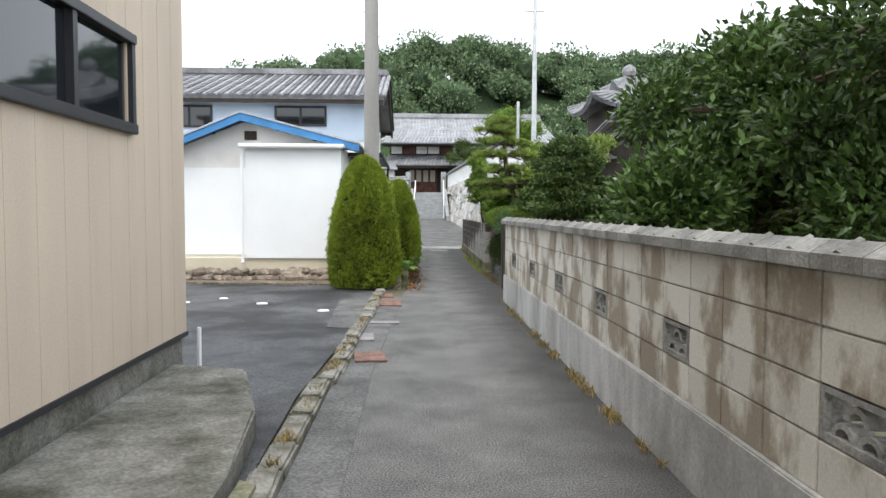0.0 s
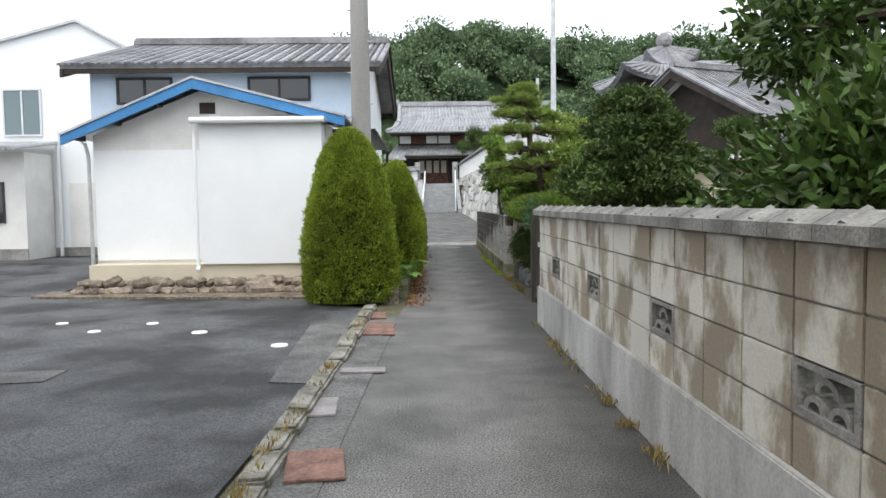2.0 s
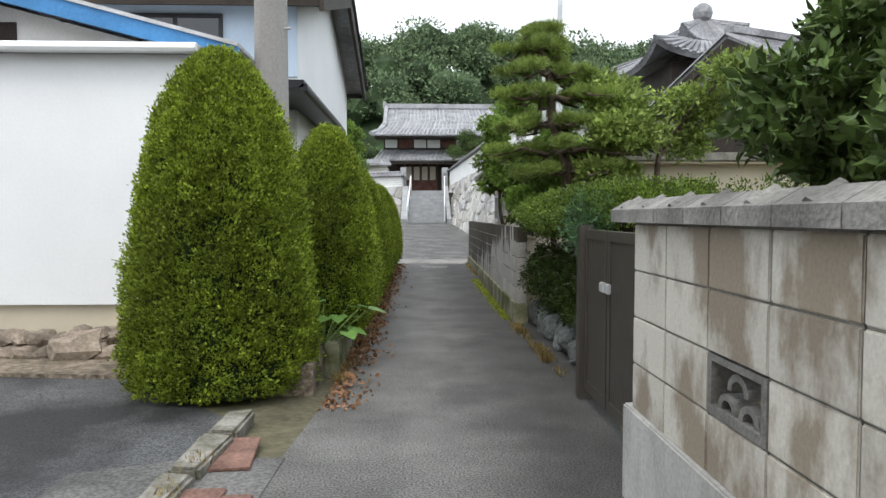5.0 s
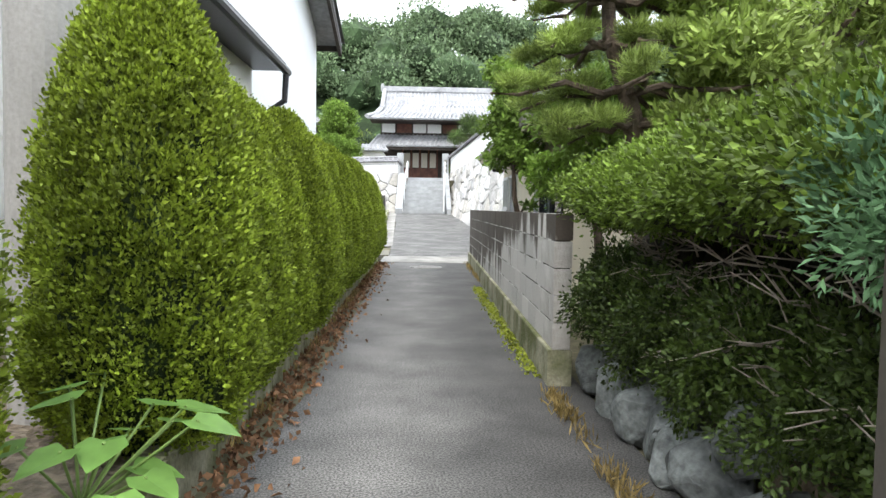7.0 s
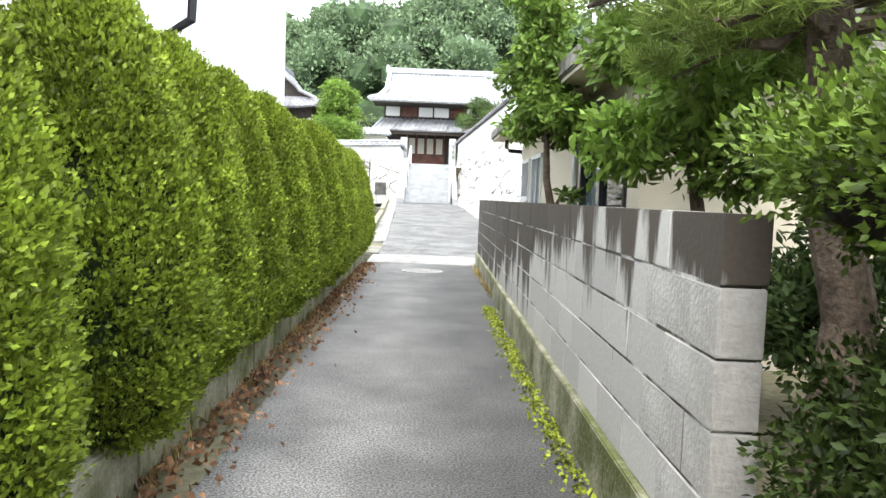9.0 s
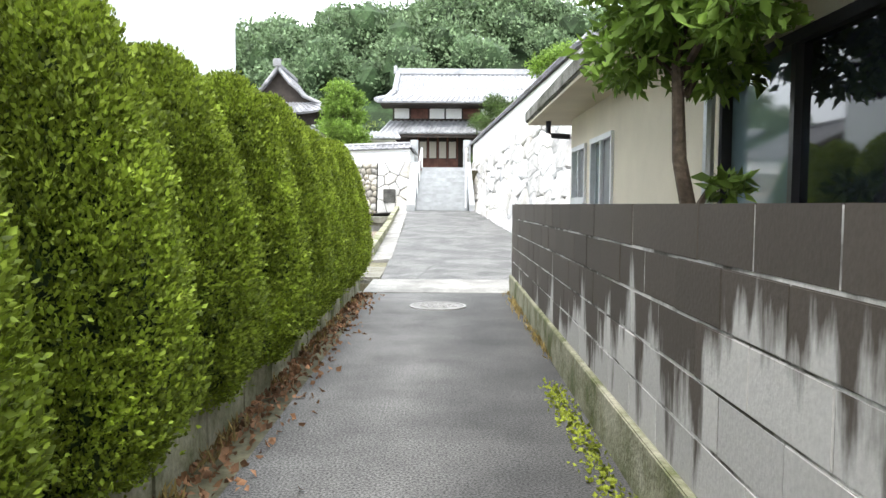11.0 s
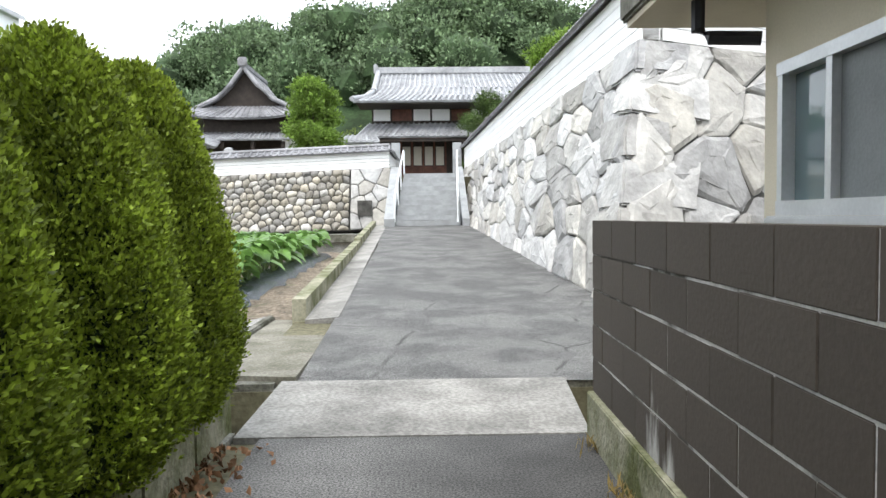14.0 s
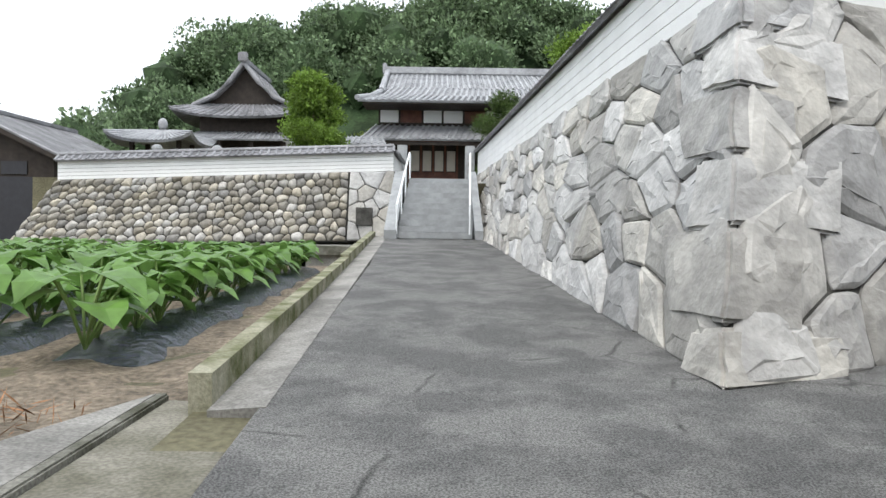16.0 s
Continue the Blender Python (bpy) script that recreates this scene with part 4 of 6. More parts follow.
part("corner_pipe", tube([(2.6, 24.16, 2.1), (2.6, 24.16, 0)], 0.04), M_frame, bh)

# ---- stone retaining walls with plaster walls on top ----
CB, CT = Vector((2.72, 28.6, 0.15)), Vector((3.62, 30.6, 3.5))
FB, FT = Vector((1.82, 45.5, 0.85)), Vector((2.28, 52.2, 3.2))
RB, RT = Vector((9.2, 31.6, 0.15)), Vector((9.8, 33.4, 3.45))
rw = thing("retaining_wall_east", "tall battered wall of large pale fitted granite stones", "stone wall", kind="structure")
stone_face((FB, CB, CT, FT), 20, 6, M_stone, rw, "stone", 0.016, 0.07, 0.15, 0.47)
stone_face((CB, RB, RT, CT), 8, 5, M_stone, rw, "stone", 0.018, 0.08, 0.15, 0.47)
random.seed(31)
zq = [0, 0.13, 0.33, 0.5, 0.68, 0.85, 1.0]
zl = [0] + [v + random.uniform(-0.03, 0.03) for v in zq[1:-1]] + [1]
zr = [0] + [v + random.uniform(-0.035, 0.02) for v in zq[1:-1]] + [1]
for k in range(6):
    la, lb = ((0.03, 0.15), (0.055, 0.11), (0.032, 0.17), (0.05, 0.09), (0.03, 0.15), (0.045, 0.1))[k]
    e = 0.004
    cz = [CB.lerp(CT, zq[k] + e), CB.lerp(CT, zq[k + 1] - e)]
    lf = [CB.lerp(CT, t).lerp(FB.lerp(FT, t), la * random.uniform(0.8, 1.2)) + Vector((-0.1, 0, 0)) for t in (zl[k] + e, zl[k + 1] - e)]
    rf = [CB.lerp(CT, t).lerp(RB.lerp(RT, t), lb * random.uniform(0.8, 1.2)) + Vector((0.02, -0.11, 0)) for t in (zr[k] + e, zr[k + 1] - e)]
    out, inn = Vector((-0.1, -0.11, 0.0)), Vector((0.5, 0.45, 0))
    bm = bmesh.new()
    hexa(bm, [cz[0] + out, rf[0], cz[0] + inn, lf[0], cz[1] + out, rf[1], cz[1] + inn, lf[1]])
    bmesh.ops.bevel(bm, geom=list(bm.edges), offset=0.035, segments=2, affect="EDGES")
    bmesh.ops.subdivide_edges(bm, edges=list(bm.edges), cuts=3, use_grid_fill=True)
    for v in bm.verts:
        v.co += Vector((noise.noise(v.co * 2.3), noise.noise(v.co * 2.3 + Vector((5, 0, 0))), 0.6 * noise.noise(v.co * 3 + Vector((0, 9, 0))))) * 0.045
        v.co += Vector((noise.noise(v.co * 9), noise.noise(v.co * 9 + Vector((5, 0, 0))), 0)) * 0.02
    part("corner_stone", bm, M_stone, rw)
bm = bmesh.new()
top = [bm.verts.new(p) for p in (CT + Vector((0.03, 0.05, 0)), RT, (16, 34, 3.4), (16, 60, 3.2), FT + Vector((0.03, 0, 0)))]
bm.faces.new(top)
tagged(part("terrace", bm, M_ground), "bare earth terrace behind the stone wall", "ground", kind="structure")


def plaster_wall(name, a, b, height, label, side=1):
    """White plaster wall with level grooves and a small tiled cap."""
    w = thing(name, label, "wall", kind="structure")
    a, b = Vector(a), Vector(b)
    part("core", seg(a, b, 0.22, 0, height, side=side), M_mortar, w)
    n = 5
    r = Vector(((b - a).xy.normalized().y, -(b - a).xy.normalized().x, 0))
    for k in range(n):
        part("plaster_band", seg(a - r * 0.02 * side, b - r * 0.02 * side, 0.26, height * k / n + 0.006, height * (k + 1) / n - 0.006, side=side), M_plaster, w)
    mid = r * 0.11 * side
    d = (b - a).normalized()
    for s in (-1, 1):
        bm = bmesh.new()
        e = r * 0.3 * s
        up = Vector((0, 0, height + 0.02))
        tiled_slope(a + mid + e + up, b + mid + e + up, b + mid + up + Vector((0, 0, 0.19)), a + mid + up + Vector((0, 0, 0.19)), 0.24, bm, 0.05, 0.06)
        part("cap_tiles", bm, M_tile, w)
    part("cap_ridge", tube([a + mid + Vector((0, 0, height + 0.23)), b + mid + Vector((0, 0, height + 0.23))], 0.07), M_tile, w)
    return w


plaster_wall("plaster_wall_east", FT + Vector((0.02, 0, 0.0)), CT + Vector((0.02, 0.06, 0.0)), 0.92, "white plaster wall with level grooves and tiled cap", side=-1)
plaster_wall("plaster_wall_front", CT + Vector((0.3, 0.12, 0)), RT + Vector((0, 0.05, 0)), 0.92, "white plaster wall above the granite stones", side=-1)

LY = 46.6
lw = thing("retaining_wall_west", "battered wall of rounded river stones under a plaster wall", "stone wall", kind="structure")
stone_face(((-12.4, LY - 0.6, 0.5), (-2.05, LY - 0.7, 0.72), (-2.05, LY, 2.88), (-11.2, LY, 2.5)), 34, 9, M_cobble, lw, "cobble", 0.016, 0.07, 1.0)
stone_face(((-2.02, LY - 0.7, 0.72), (-0.75, LY - 0.7, 0.8), (-0.62, LY, 2.92), (-2.02, LY, 2.88)), 3, 4, M_stone, lw, "stone", 0.014, 0.05, 0.15)
stone_face(((-0.73, LY - 0.68, 0.8), (-0.72, LY + 5.6, 2.2), (-0.62, LY + 5.6, 3.0), (-0.6, LY, 2.92)), 7, 3, M_stone, lw, "stone", 0.014, 0.04, 0.15)
part("plaque", box(-1.75, -1.25, LY - 0.66, LY - 0.44, 1.2, 1.75, bevel=0.01), M_joint, lw, "dark stone plaque")
plaster_wall("plaster_wall_west", (-11.2, LY + 0.05, 2.5), (-0.66, LY + 0.05, 2.92), 0.58, "white plaster wall on river stones with tiled cap", side=-1)
plaster_wall("plaster_wall_return", (-0.7, LY + 0.3, 2.92), (-0.7, LY + 5.4, 3.0), 0.58, "short white plaster wall beside the steps", side=-1)
tagged(part("culvert_lip", box(-13, -0.75, 43.8, 44.5, 0.36, 0.62, bevel=0.02), M_concdark), "low concrete lip and culvert under the wall", "kerb", kind="structure")
tagged(part("culvert_front", box(-2.9, -1.3, 43.95, 44.3, -0.05, 0.359), M_conc), "pale concrete culvert front", "culvert", kind="structure")
tagged(part("wall_path", box(-13, -0.72, 44.51, LY - 0.1, 0.3, 0.6), M_conc), "concrete path along the stone wall", "pavement", kind="structure")

# ---- steps, handrails and gate posts ----
st = thing("stone_steps", "flight of pale grey granite steps", "steps", kind="structure")
SZ0, SZ1, SY0, SY1, NS = 0.88, 2.68, 42.7, 46.5, 11
for k in range(NS):
    z1 = SZ0 + (SZ1 - SZ0) * (k + 1) / NS
    y0 = SY0 + (SY1 - SY0) * k / NS
    xl = -0.32 + 0.2 * k / NS
    part("step", box(xl, xl + 2.0, y0, y0 + 0.4 if k < NS - 1 else 57, z1 - (SZ1 - SZ0) / NS, z1, bevel=0.012), M_stair, st)
for xl, xr in ((-0.62, -0.3), (1.74, 1.95)):
    bm = bmesh.new()
    hexa(bm, [(xl, SY0 - 0.2, 0.7), (xr, SY0 - 0.2, 0.7), (xr, SY1 + 0.3, 0.7), (xl, SY1 + 0.3, 0.7), (xl, SY0 - 0.2, 1.1), (xr, SY0 - 0.2, 1.1), (xr, SY1 + 0.3, 2.95), (xl, SY1 + 0.3, 2.95)])
    part("stringer", bm, M_stair, st)
for x in (-0.3, 1.6):
    hr = thing("handrail", "white metal handrail beside the granite steps", "handrail", group="handrails")
    part("rail", tube([(x, SY0 - 0.1, 1.0), (x, SY0 - 0.1, 1.75), (x + 0.15, SY1, 3.5), (x + 0.15, SY1 + 0.4, 3.5), (x + 0.15, SY1 + 0.4, 2.7)], 0.028), M_white, hr)
    for f in (0.33, 0.66):
        y = SY0 + (SY1 - SY0) * f
        part("rail_post", tube([(x + 0.15 * f, y, SZ0 + 1.8 * f), (x + 0.15 * f, y, 1.78 + 1.75 * f)], 0.022), M_white, hr)
for x in (-0.69, 1.98):
    gp = thing("gate_post", "square pale granite gate post at the head of the steps", "post", (x, 52.45, 2.6), "gate posts")
    part("shaft", box(-0.19, 0.19, -0.19, 0.19, 0, 1.78, bevel=0.02), M_stair, gp)
    part("base", box(-0.26, 0.26, -0.26, 0.26, 0, 0.16, bevel=0.02), M_stair, gp)
    if x > 0:
        for k in range(3):
            part("carved_mark", box(-0.08, 0.08, -0.196, -0.191, 0.7 + 0.27 * k, 0.86 + 0.27 * k), M_concdark, gp, "dark carved lettering")

# ---- main hall ----
hall = thing("main_hall", "two-tier temple hall with silver tiled roofs", "temple", kind="structure")
part("body", box(-2.3, 12, 60, 74, 2.6, 7.1), M_wood, hall)
x = -2.25
for k, (w, m) in enumerate(((1.0, M_plaster), (1.15, M_redwood), (1.0, M_plaster), (1.05, M_plaster), (1.1, M_redwood), (1.0, M_plaster), (1.0, M_plaster), (1.0, M_redwood))):
    part("upper_panel", box(x + 0.05, x + w - 0.05, 59.93, 59.99, 6.35, 6.98), m, hall)
    x += w
part("beam", box(-2.35, 12, 59.85, 59.99, 6.98, 7.12), M_wood, hall)
bm = bmesh.new()
tiled_slope((-2.9, 57.6, 5.25), (12, 57.6, 5.25), (12, 60, 6.2), (-2.4, 60, 6.2), 0.3, bm, 0.07)
part("lower_roof", bm, M_tilelight, hall, "lower silver tiled pent roof")
part("lower_fascia", box(-2.8, 12, 57.7, 57.85, 5.0, 5.16), M_wood, hall)
bm = bmesh.new()
pr = [(57.9, 7.08), (60.5, 7.75), (63.5, 8.7), (68, 10.4)]
for i in range(3):
    (ya, za), (yb, zb) = pr[i], pr[i + 1]
    xa, xb = (-3.1, -2.75, -2.45, -2.45)[i], (-3.1, -2.75, -2.45, -2.45)[i + 1]
    tiled_slope((xa, ya, za), (12, ya, za), (12, yb, zb), (xb, yb, zb), 0.3, bm, 0.075)
part("upper_roof", bm, M_tilelight, hall, "upper silver tiled roof")
bm = bmesh.new()
tiled_slope((-2.45, 78, 7.1), (12, 78, 7.1), (12, 68, 10.4), (-2.45, 68, 10.4), 0.6, bm, 0.07)
part("back_roof", bm, M_tilelight, hall)
part("ridge", box(-2.55, 12, 67.8, 68.2, 10.38, 10.85, bevel=0.08), M_tilelight, hall)
part("end_ridge", tube([(-2.45, 67.8, 10.5), (-2.35, 63.5, 8.9), (-2.3, 61.5, 8.2)], 0.17), M_tilelight, hall)
part("hip_ridge", tube([(-2.3, 61.5, 8.2), (-2.7, 59.7, 7.6), (-3.15, 57.95, 7.22)], 0.13), M_tilelight, hall)
part("ridge_end_tile", box(-2.75, -2.5, 67.75, 68.25, 10.4, 11.05, bevel=0.06), M_tilelight, hall)
part("eave_boards", box(-2.9, 12, 58.0, 60, 6.95, 7.03), M_wood, hall)
bm = bmesh.new()
tiled_slope((-4.0, 55.5, 4.75), (-1.6, 55.5, 4.75), (-1.9, 57, 5.25), (-3.7, 57, 5.25), 0.3, bm, 0.06)
part("side_roof", bm, M_tilelight, hall, "small tiled side roof")
part("side_body", box(-3.7, -1.9, 56, 59.9, 2.6, 4.7), M_plaster, hall)
door = part("door", box(-0.75, 1.7, 59.9, 59.97, 5.3, 5.5), M_redwood, hall, "red-brown wooden entrance doors")
for k in range(5):
    part("door_post", box(-0.8 + k * 0.6, -0.7 + k * 0.6, 59.88, 59.98, 2.7, 5.3), M_redwood, door)
for k in range(4):
    part("door_panel", box(-0.69 + k * 0.6, -0.21 + k * 0.6, 59.92, 59.97, 2.7, 3.9), M_redwood, door)
    part("pane", box(-0.66 + k * 0.6, -0.24 + k * 0.6, 59.93, 59.965, 3.95, 4.95), M_shoji, door)

# ---- belfry hall with gable front ----
te = thing("gabled_temple", "dark wooden temple hall with curved gable roof", "temple", kind="structure")
TX, TY = -10.6, 66.0
part("body", box(TX - 2.6, TX + 2.6, TY, TY + 6, 2.6, 7.6), M_wood, te)
part("side_panel", box(TX + 2.25, TX + 2.66, TY - 0.05, TY + 5.9, 5.2, 6.6), M_plaster, te)


def swept(x0, x1, y0, y1, z0, rise, ins, bm):
    """A hipped skirt roof with lifted corners between the eave rectangle and one inset by ins."""
    n = 10
    for (a, b, c, d) in (((x0, y0), (x1, y0), (x1 - ins, y0 + ins), (x0 + ins, y0 + ins)), ((x1, y0), (x1, y1), (x1 - ins, y1 - ins), (x1 - ins, y0 + ins)), ((x1, y1), (x0, y1), (x0 + ins, y1 - ins), (x1 - ins, y1 - ins)), ((x0, y1), (x0, y0), (x0 + ins, y0 + ins), (x0 + ins, y1 - ins))):
        for k in range(n):
            f, g = k / n, (k + 1) / n
            lift = lambda t: z0 + 0.45 * abs(2 * t - 1) ** 3
            P = lambda p, q, t, z: Vector((p[0] + (q[0] - p[0]) * t, p[1] + (q[1] - p[1]) * t, z))
            tiled_slope(P(a, b, f, lift(f)), P(a, b, g, lift(g)), P(d, c, g, z0 + rise), P(d, c, f, z0 + rise), 0.32, bm, 0.07, 0.12)
    return bm


part("skirt_roof", swept(TX - 3.9, TX + 3.9, TY - 1.3, TY + 7.3, 7.25, 0.9, 1.6, bmesh.new()), M_tile, te)
for s in (-1, 1):
    bm = bmesh.new()
    pr = [(2.9, 8.0), (1.7, 8.6), (0.85, 9.4), (0.0, 10.5)]
    for (xa, za), (xb, zb) in zip(pr, pr[1:]):
        tiled_slope((TX + s * xa, TY - 0.2, za), (TX + s * xa, TY + 6, za), (TX + s * xb, TY + 6, zb), (TX + s * xb, TY - 0.2, zb), 0.3, bm, 0.07, 0.1)
    part("gable_roof", bm, M_tile, te)
    part("barge", tube([(TX + s * 2.95, TY - 0.22, 8.0), (TX + s * 1.7, TY - 0.22, 8.58), (TX + s * 0.85, TY - 0.22, 9.38), (TX, TY - 0.22, 10.5)], 0.14), M_tile, te)
bm = bmesh.new()
f = [bm.verts.new(p) for p in ((TX - 2.3, TY + 0.3, 8.1), (TX + 2.3, TY + 0.3, 8.1), (TX, TY + 0.3, 10.3))]
g = [bm.verts.new(p) for p in ((TX - 2.3, TY + 0.5, 8.1), (TX + 2.3, TY + 0.5, 8.1), (TX, TY + 0.5, 10.3))]
bm.faces.new(f), bm.faces.new(g[::-1])
for k in range(3):
    bm.faces.new((f[k], f[(k + 1) % 3], g[(k + 1) % 3], g[k]))
part("gable", bm, M_wood, te)
part("ridge", box(TX - 0.16, TX + 0.16, TY - 0.4, TY + 6, 10.45, 10.8, bevel=0.06), M_tile, te)
part("ridge_end_tile", box(TX - 0.28, TX + 0.28, TY - 0.5, TY - 0.3, 10.5, 11.05, bevel=0.06), M_tile, te)
bm = bmesh.new()
tiled_slope((TX - 3.0, TY - 2.2, 5.85), (TX + 3.1, TY - 2.2, 5.85), (TX + 2.6, TY, 6.5), (TX - 2.6, TY, 6.5), 0.3, bm, 0.07)
part("porch_roof", bm, M_tilelight, te)
for x in (-2.7, -0.9, 0.9, 2.7):
    part("porch_post", box(TX + x - 0.1, TX + x + 0.1, TY - 2.0, TY - 1.8, 2.6, 5.75), M_wood, te)

pv = thing("small_pavilion", "small pavilion with pale pyramid tile roof", "pavilion", kind="structure")
part("roof", swept(-16.0, -11.6, 60, 64, 5.3, 0.7, 1.8, bmesh.new()), M_tilelight, pv)
part("finial", blob((-13.8, 62, 6.35), (0.25, 0.25, 0.35), 0.05, sub=2), M_tilelight, pv)
for x in (-15, -12.6):
    for y in (61, 63):
        part("post", box(x - 0.1, x + 0.1, y - 0.1, y + 0.1, 2.6, 5.4), M_wood, pv)

for x in (-9.6, -7.4):
    sl = thing("stone_lantern", "grey stone marker standing on the temple terrace", "stone lantern", (x, 50.5, 2.6), "stone markers")
    part("shaft", box(-0.14, 0.14, -0.14, 0.14, 0, 1.2, bevel=0.03), M_stair, sl)
    part("cap", blob((0, 0, 1.32), (0.2, 0.2, 0.16), 0.1, sub=2), M_stair, sl)

dk = house("dark_barn", "dark timber barn with grey tile roof", -21, -14.2, 52, 60, 3.9, 5.6, M_wood, 0.5, 0.3, "y")
part("door_panel", box(-16.6, -14.6, 51.94, 51.99, 0.4, 2.9), M_frame, dk)
part("gable_panel", box(-16.2, -15.2, 51.94, 51.99, 3.0, 3.5), M_frame, dk)

# houses behind the garden
rh = house("tile_house", "large old house with weathered grey tile roof", 0, 9.0, 0, 5.6, 3.5, 5.05, M_plaster, 0.6, 0.0, "x", pitch=0.3)
rh.location, rh.rotation_euler.z = (8.4, 18.6, 0), radians(24)
house_window(rh, 0.8, 2.6, 0, 2.5, 3.3, 3), house_window(rh, 3.4, 6.0, 0, 2.5, 3.3, 4)
bm = bmesh.new()
tiled_slope((-0.4, -1.4, 1.9), (8.6, -1.4, 1.9), (8.6, 0, 2.35), (-0.4, 0, 2.35), 0.3, bm)
part("lower_roof", bm, M_tile, rh)
# Added dark sheet that keeps the pale gable end from showing; no known part.
part("gable_cover", prism([(0.3, 2.6), (5.3, 2.6), (5.3, 3.4), (2.8, 4.75), (0.3, 3.4)], -0.03, -0.004), M_wood, rh, "dark cover added over the pale gable").matrix_basis = Matrix(((0, 0, 1, 0), (1, 0, 0, 0), (0, 1, 0, 0), (0, 0, 0, 1)))
part("lower_wall", box(-0.2, 8.4, -0.02, -0.004, 0.1, 1.9), M_wood, rh)
pr2 = thing("corner_house", "old house with cedar gable and pyramid roof top", "house", kind="structure")
part("roof", swept(6.2, 10.2, 24.0, 28.0, 5.3, 0.75, 1.4, bmesh.new()), M_tile, pr2)
part("top_roof", swept(7.3, 9.1, 25.1, 26.9, 5.9, 0.8, 0.85, bmesh.new()), M_tile, pr2)
part("finial", blob((8.2, 26, 6.9), (0.28, 0.28, 0.3), 0.05, sub=2), M_tile, pr2)
part("wall", box(6.9, 9.5, 24.7, 27.3, 0, 5.3), M_wood, pr2)
part("cedar_gable", box(7.6, 9.3, 24.63, 24.69, 4.1, 5.0), M_orangewood, pr2, "weathered orange cedar boards")
bm = bmesh.new()
tiled_slope((5.6, 22.3, 3.3), (10.6, 22.3, 3.3), (10.4, 24.65, 3.95), (5.9, 24.65, 3.95), 0.3, bm)
part("pent_roof", bm, M_tile, pr2)

# ---- poles ----
up = thing("utility_pole", "tall grey concrete utility pole behind the hedge", "utility pole", (-1.12, 12.85, 0))
part("shaft", tube([(0, 0, -0.1), (0, 0, 5), (0, 0, 10.5)], 0.17, sides=20, end=0.12), M_pole, up)
for k in range(7):
    z, s = 3.0 + 0.5 * k, (-1) ** k
    part("step_bolt", tube([(0.13 * s, -0.06, z), (0.2 * s, -0.07, z)], 0.012, sides=6), M_steel, up)
mp = thing("antenna_mast", "slim galvanised steel mast behind the garden", "mast", (5.9, 34.7, 2.6))
part("shaft", tube([(0, 0, 0), (0, 0, 5.5), (0, 0, 11)], 0.14, sides=12, end=0.09), M_steel, mp)
part("cross_arm", tube([(-0.5, 0, 9.0), (0.5, 0, 9.0)], 0.04), M_steel, mp)
lp = thing("steel_pole", "grey steel post in front of the stone wall", "pole", (4.1, 27.9, 0))
part("shaft", tube([(0, 0, -0.05), (0, 0, 3), (0, 0, 6)], 0.06, sides=14), M_steel, lp)
part("number_plate", box(-0.02, 0.03, -0.068, -0.061, 2.0, 2.4), M_white, lp, "narrow white plate")


# ---- hedges ----
def hedge_profile(z, power, foot):
    """Width of an upright clipped bush at the height z (0 to 1), narrowing to foot at the ground."""
    z = np.asarray(z, float)
    return np.where(z < 0.18, foot + (1 - foot) * np.sin(np.clip(z / 0.18, 0, 1) * math.pi / 2), np.clip(1 - (np.clip(z - 0.18, 0, 1) / 0.82) ** power, 0, 1) ** 0.5)


def hedge_surface(n, rx, ry, h, power, seed, foot):
    """Points on a clipped bush, gathered in upright sprays with gaps between them, and their outward ways."""
    per = 22
    k = n // per
    z = rng.uniform(0, 1, k) ** 0.85
    a = rng.uniform(0, math.tau, k)
    lump = 1 + 0.04 * np.sin(a * 5 + z * 9 + seed) + 0.035 * np.sin(a * 9 - z * 17 + seed * 2)
    r = hedge_profile(z, power, foot) * lump * (1 - 0.16 * rng.uniform(0, 1, k) ** 2.2)
    c = np.stack([rx * r * np.cos(a), ry * r * np.sin(a), h * z], 1)
    o = np.stack([np.cos(a) * (1 - 0.6 * z), np.sin(a) * (1 - 0.6 * z), 0.7 + 0.4 * z], 1) + rng.normal(0, 0.3, (k, 3))
    o /= np.linalg.norm(o, axis=1)[:, None]
    along = rng.uniform(-0.055, 0.05, (k, per, 1))
    spread = rng.normal(0, 1, (k, per, 3)) * (0.012 + 0.2 * (0.05 - along))
    p = c[:, None, :] + o[:, None, :] * along + spread
    p[:, :, 2] = np.maximum(p[:, :, 2], 0.01)
    d = o[:, None, :] + spread * 9
    return p.reshape(-1, 3), d.reshape(-1, 3)


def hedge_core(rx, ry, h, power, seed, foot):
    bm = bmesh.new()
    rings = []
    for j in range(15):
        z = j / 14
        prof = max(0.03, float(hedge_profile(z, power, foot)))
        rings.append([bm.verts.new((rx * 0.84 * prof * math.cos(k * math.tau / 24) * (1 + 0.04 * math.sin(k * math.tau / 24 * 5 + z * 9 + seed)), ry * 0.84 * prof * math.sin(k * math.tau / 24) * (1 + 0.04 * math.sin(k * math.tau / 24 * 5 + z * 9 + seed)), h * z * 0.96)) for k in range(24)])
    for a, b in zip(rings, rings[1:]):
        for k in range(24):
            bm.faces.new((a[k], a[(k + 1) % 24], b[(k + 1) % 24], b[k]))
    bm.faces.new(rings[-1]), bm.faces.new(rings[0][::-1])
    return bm


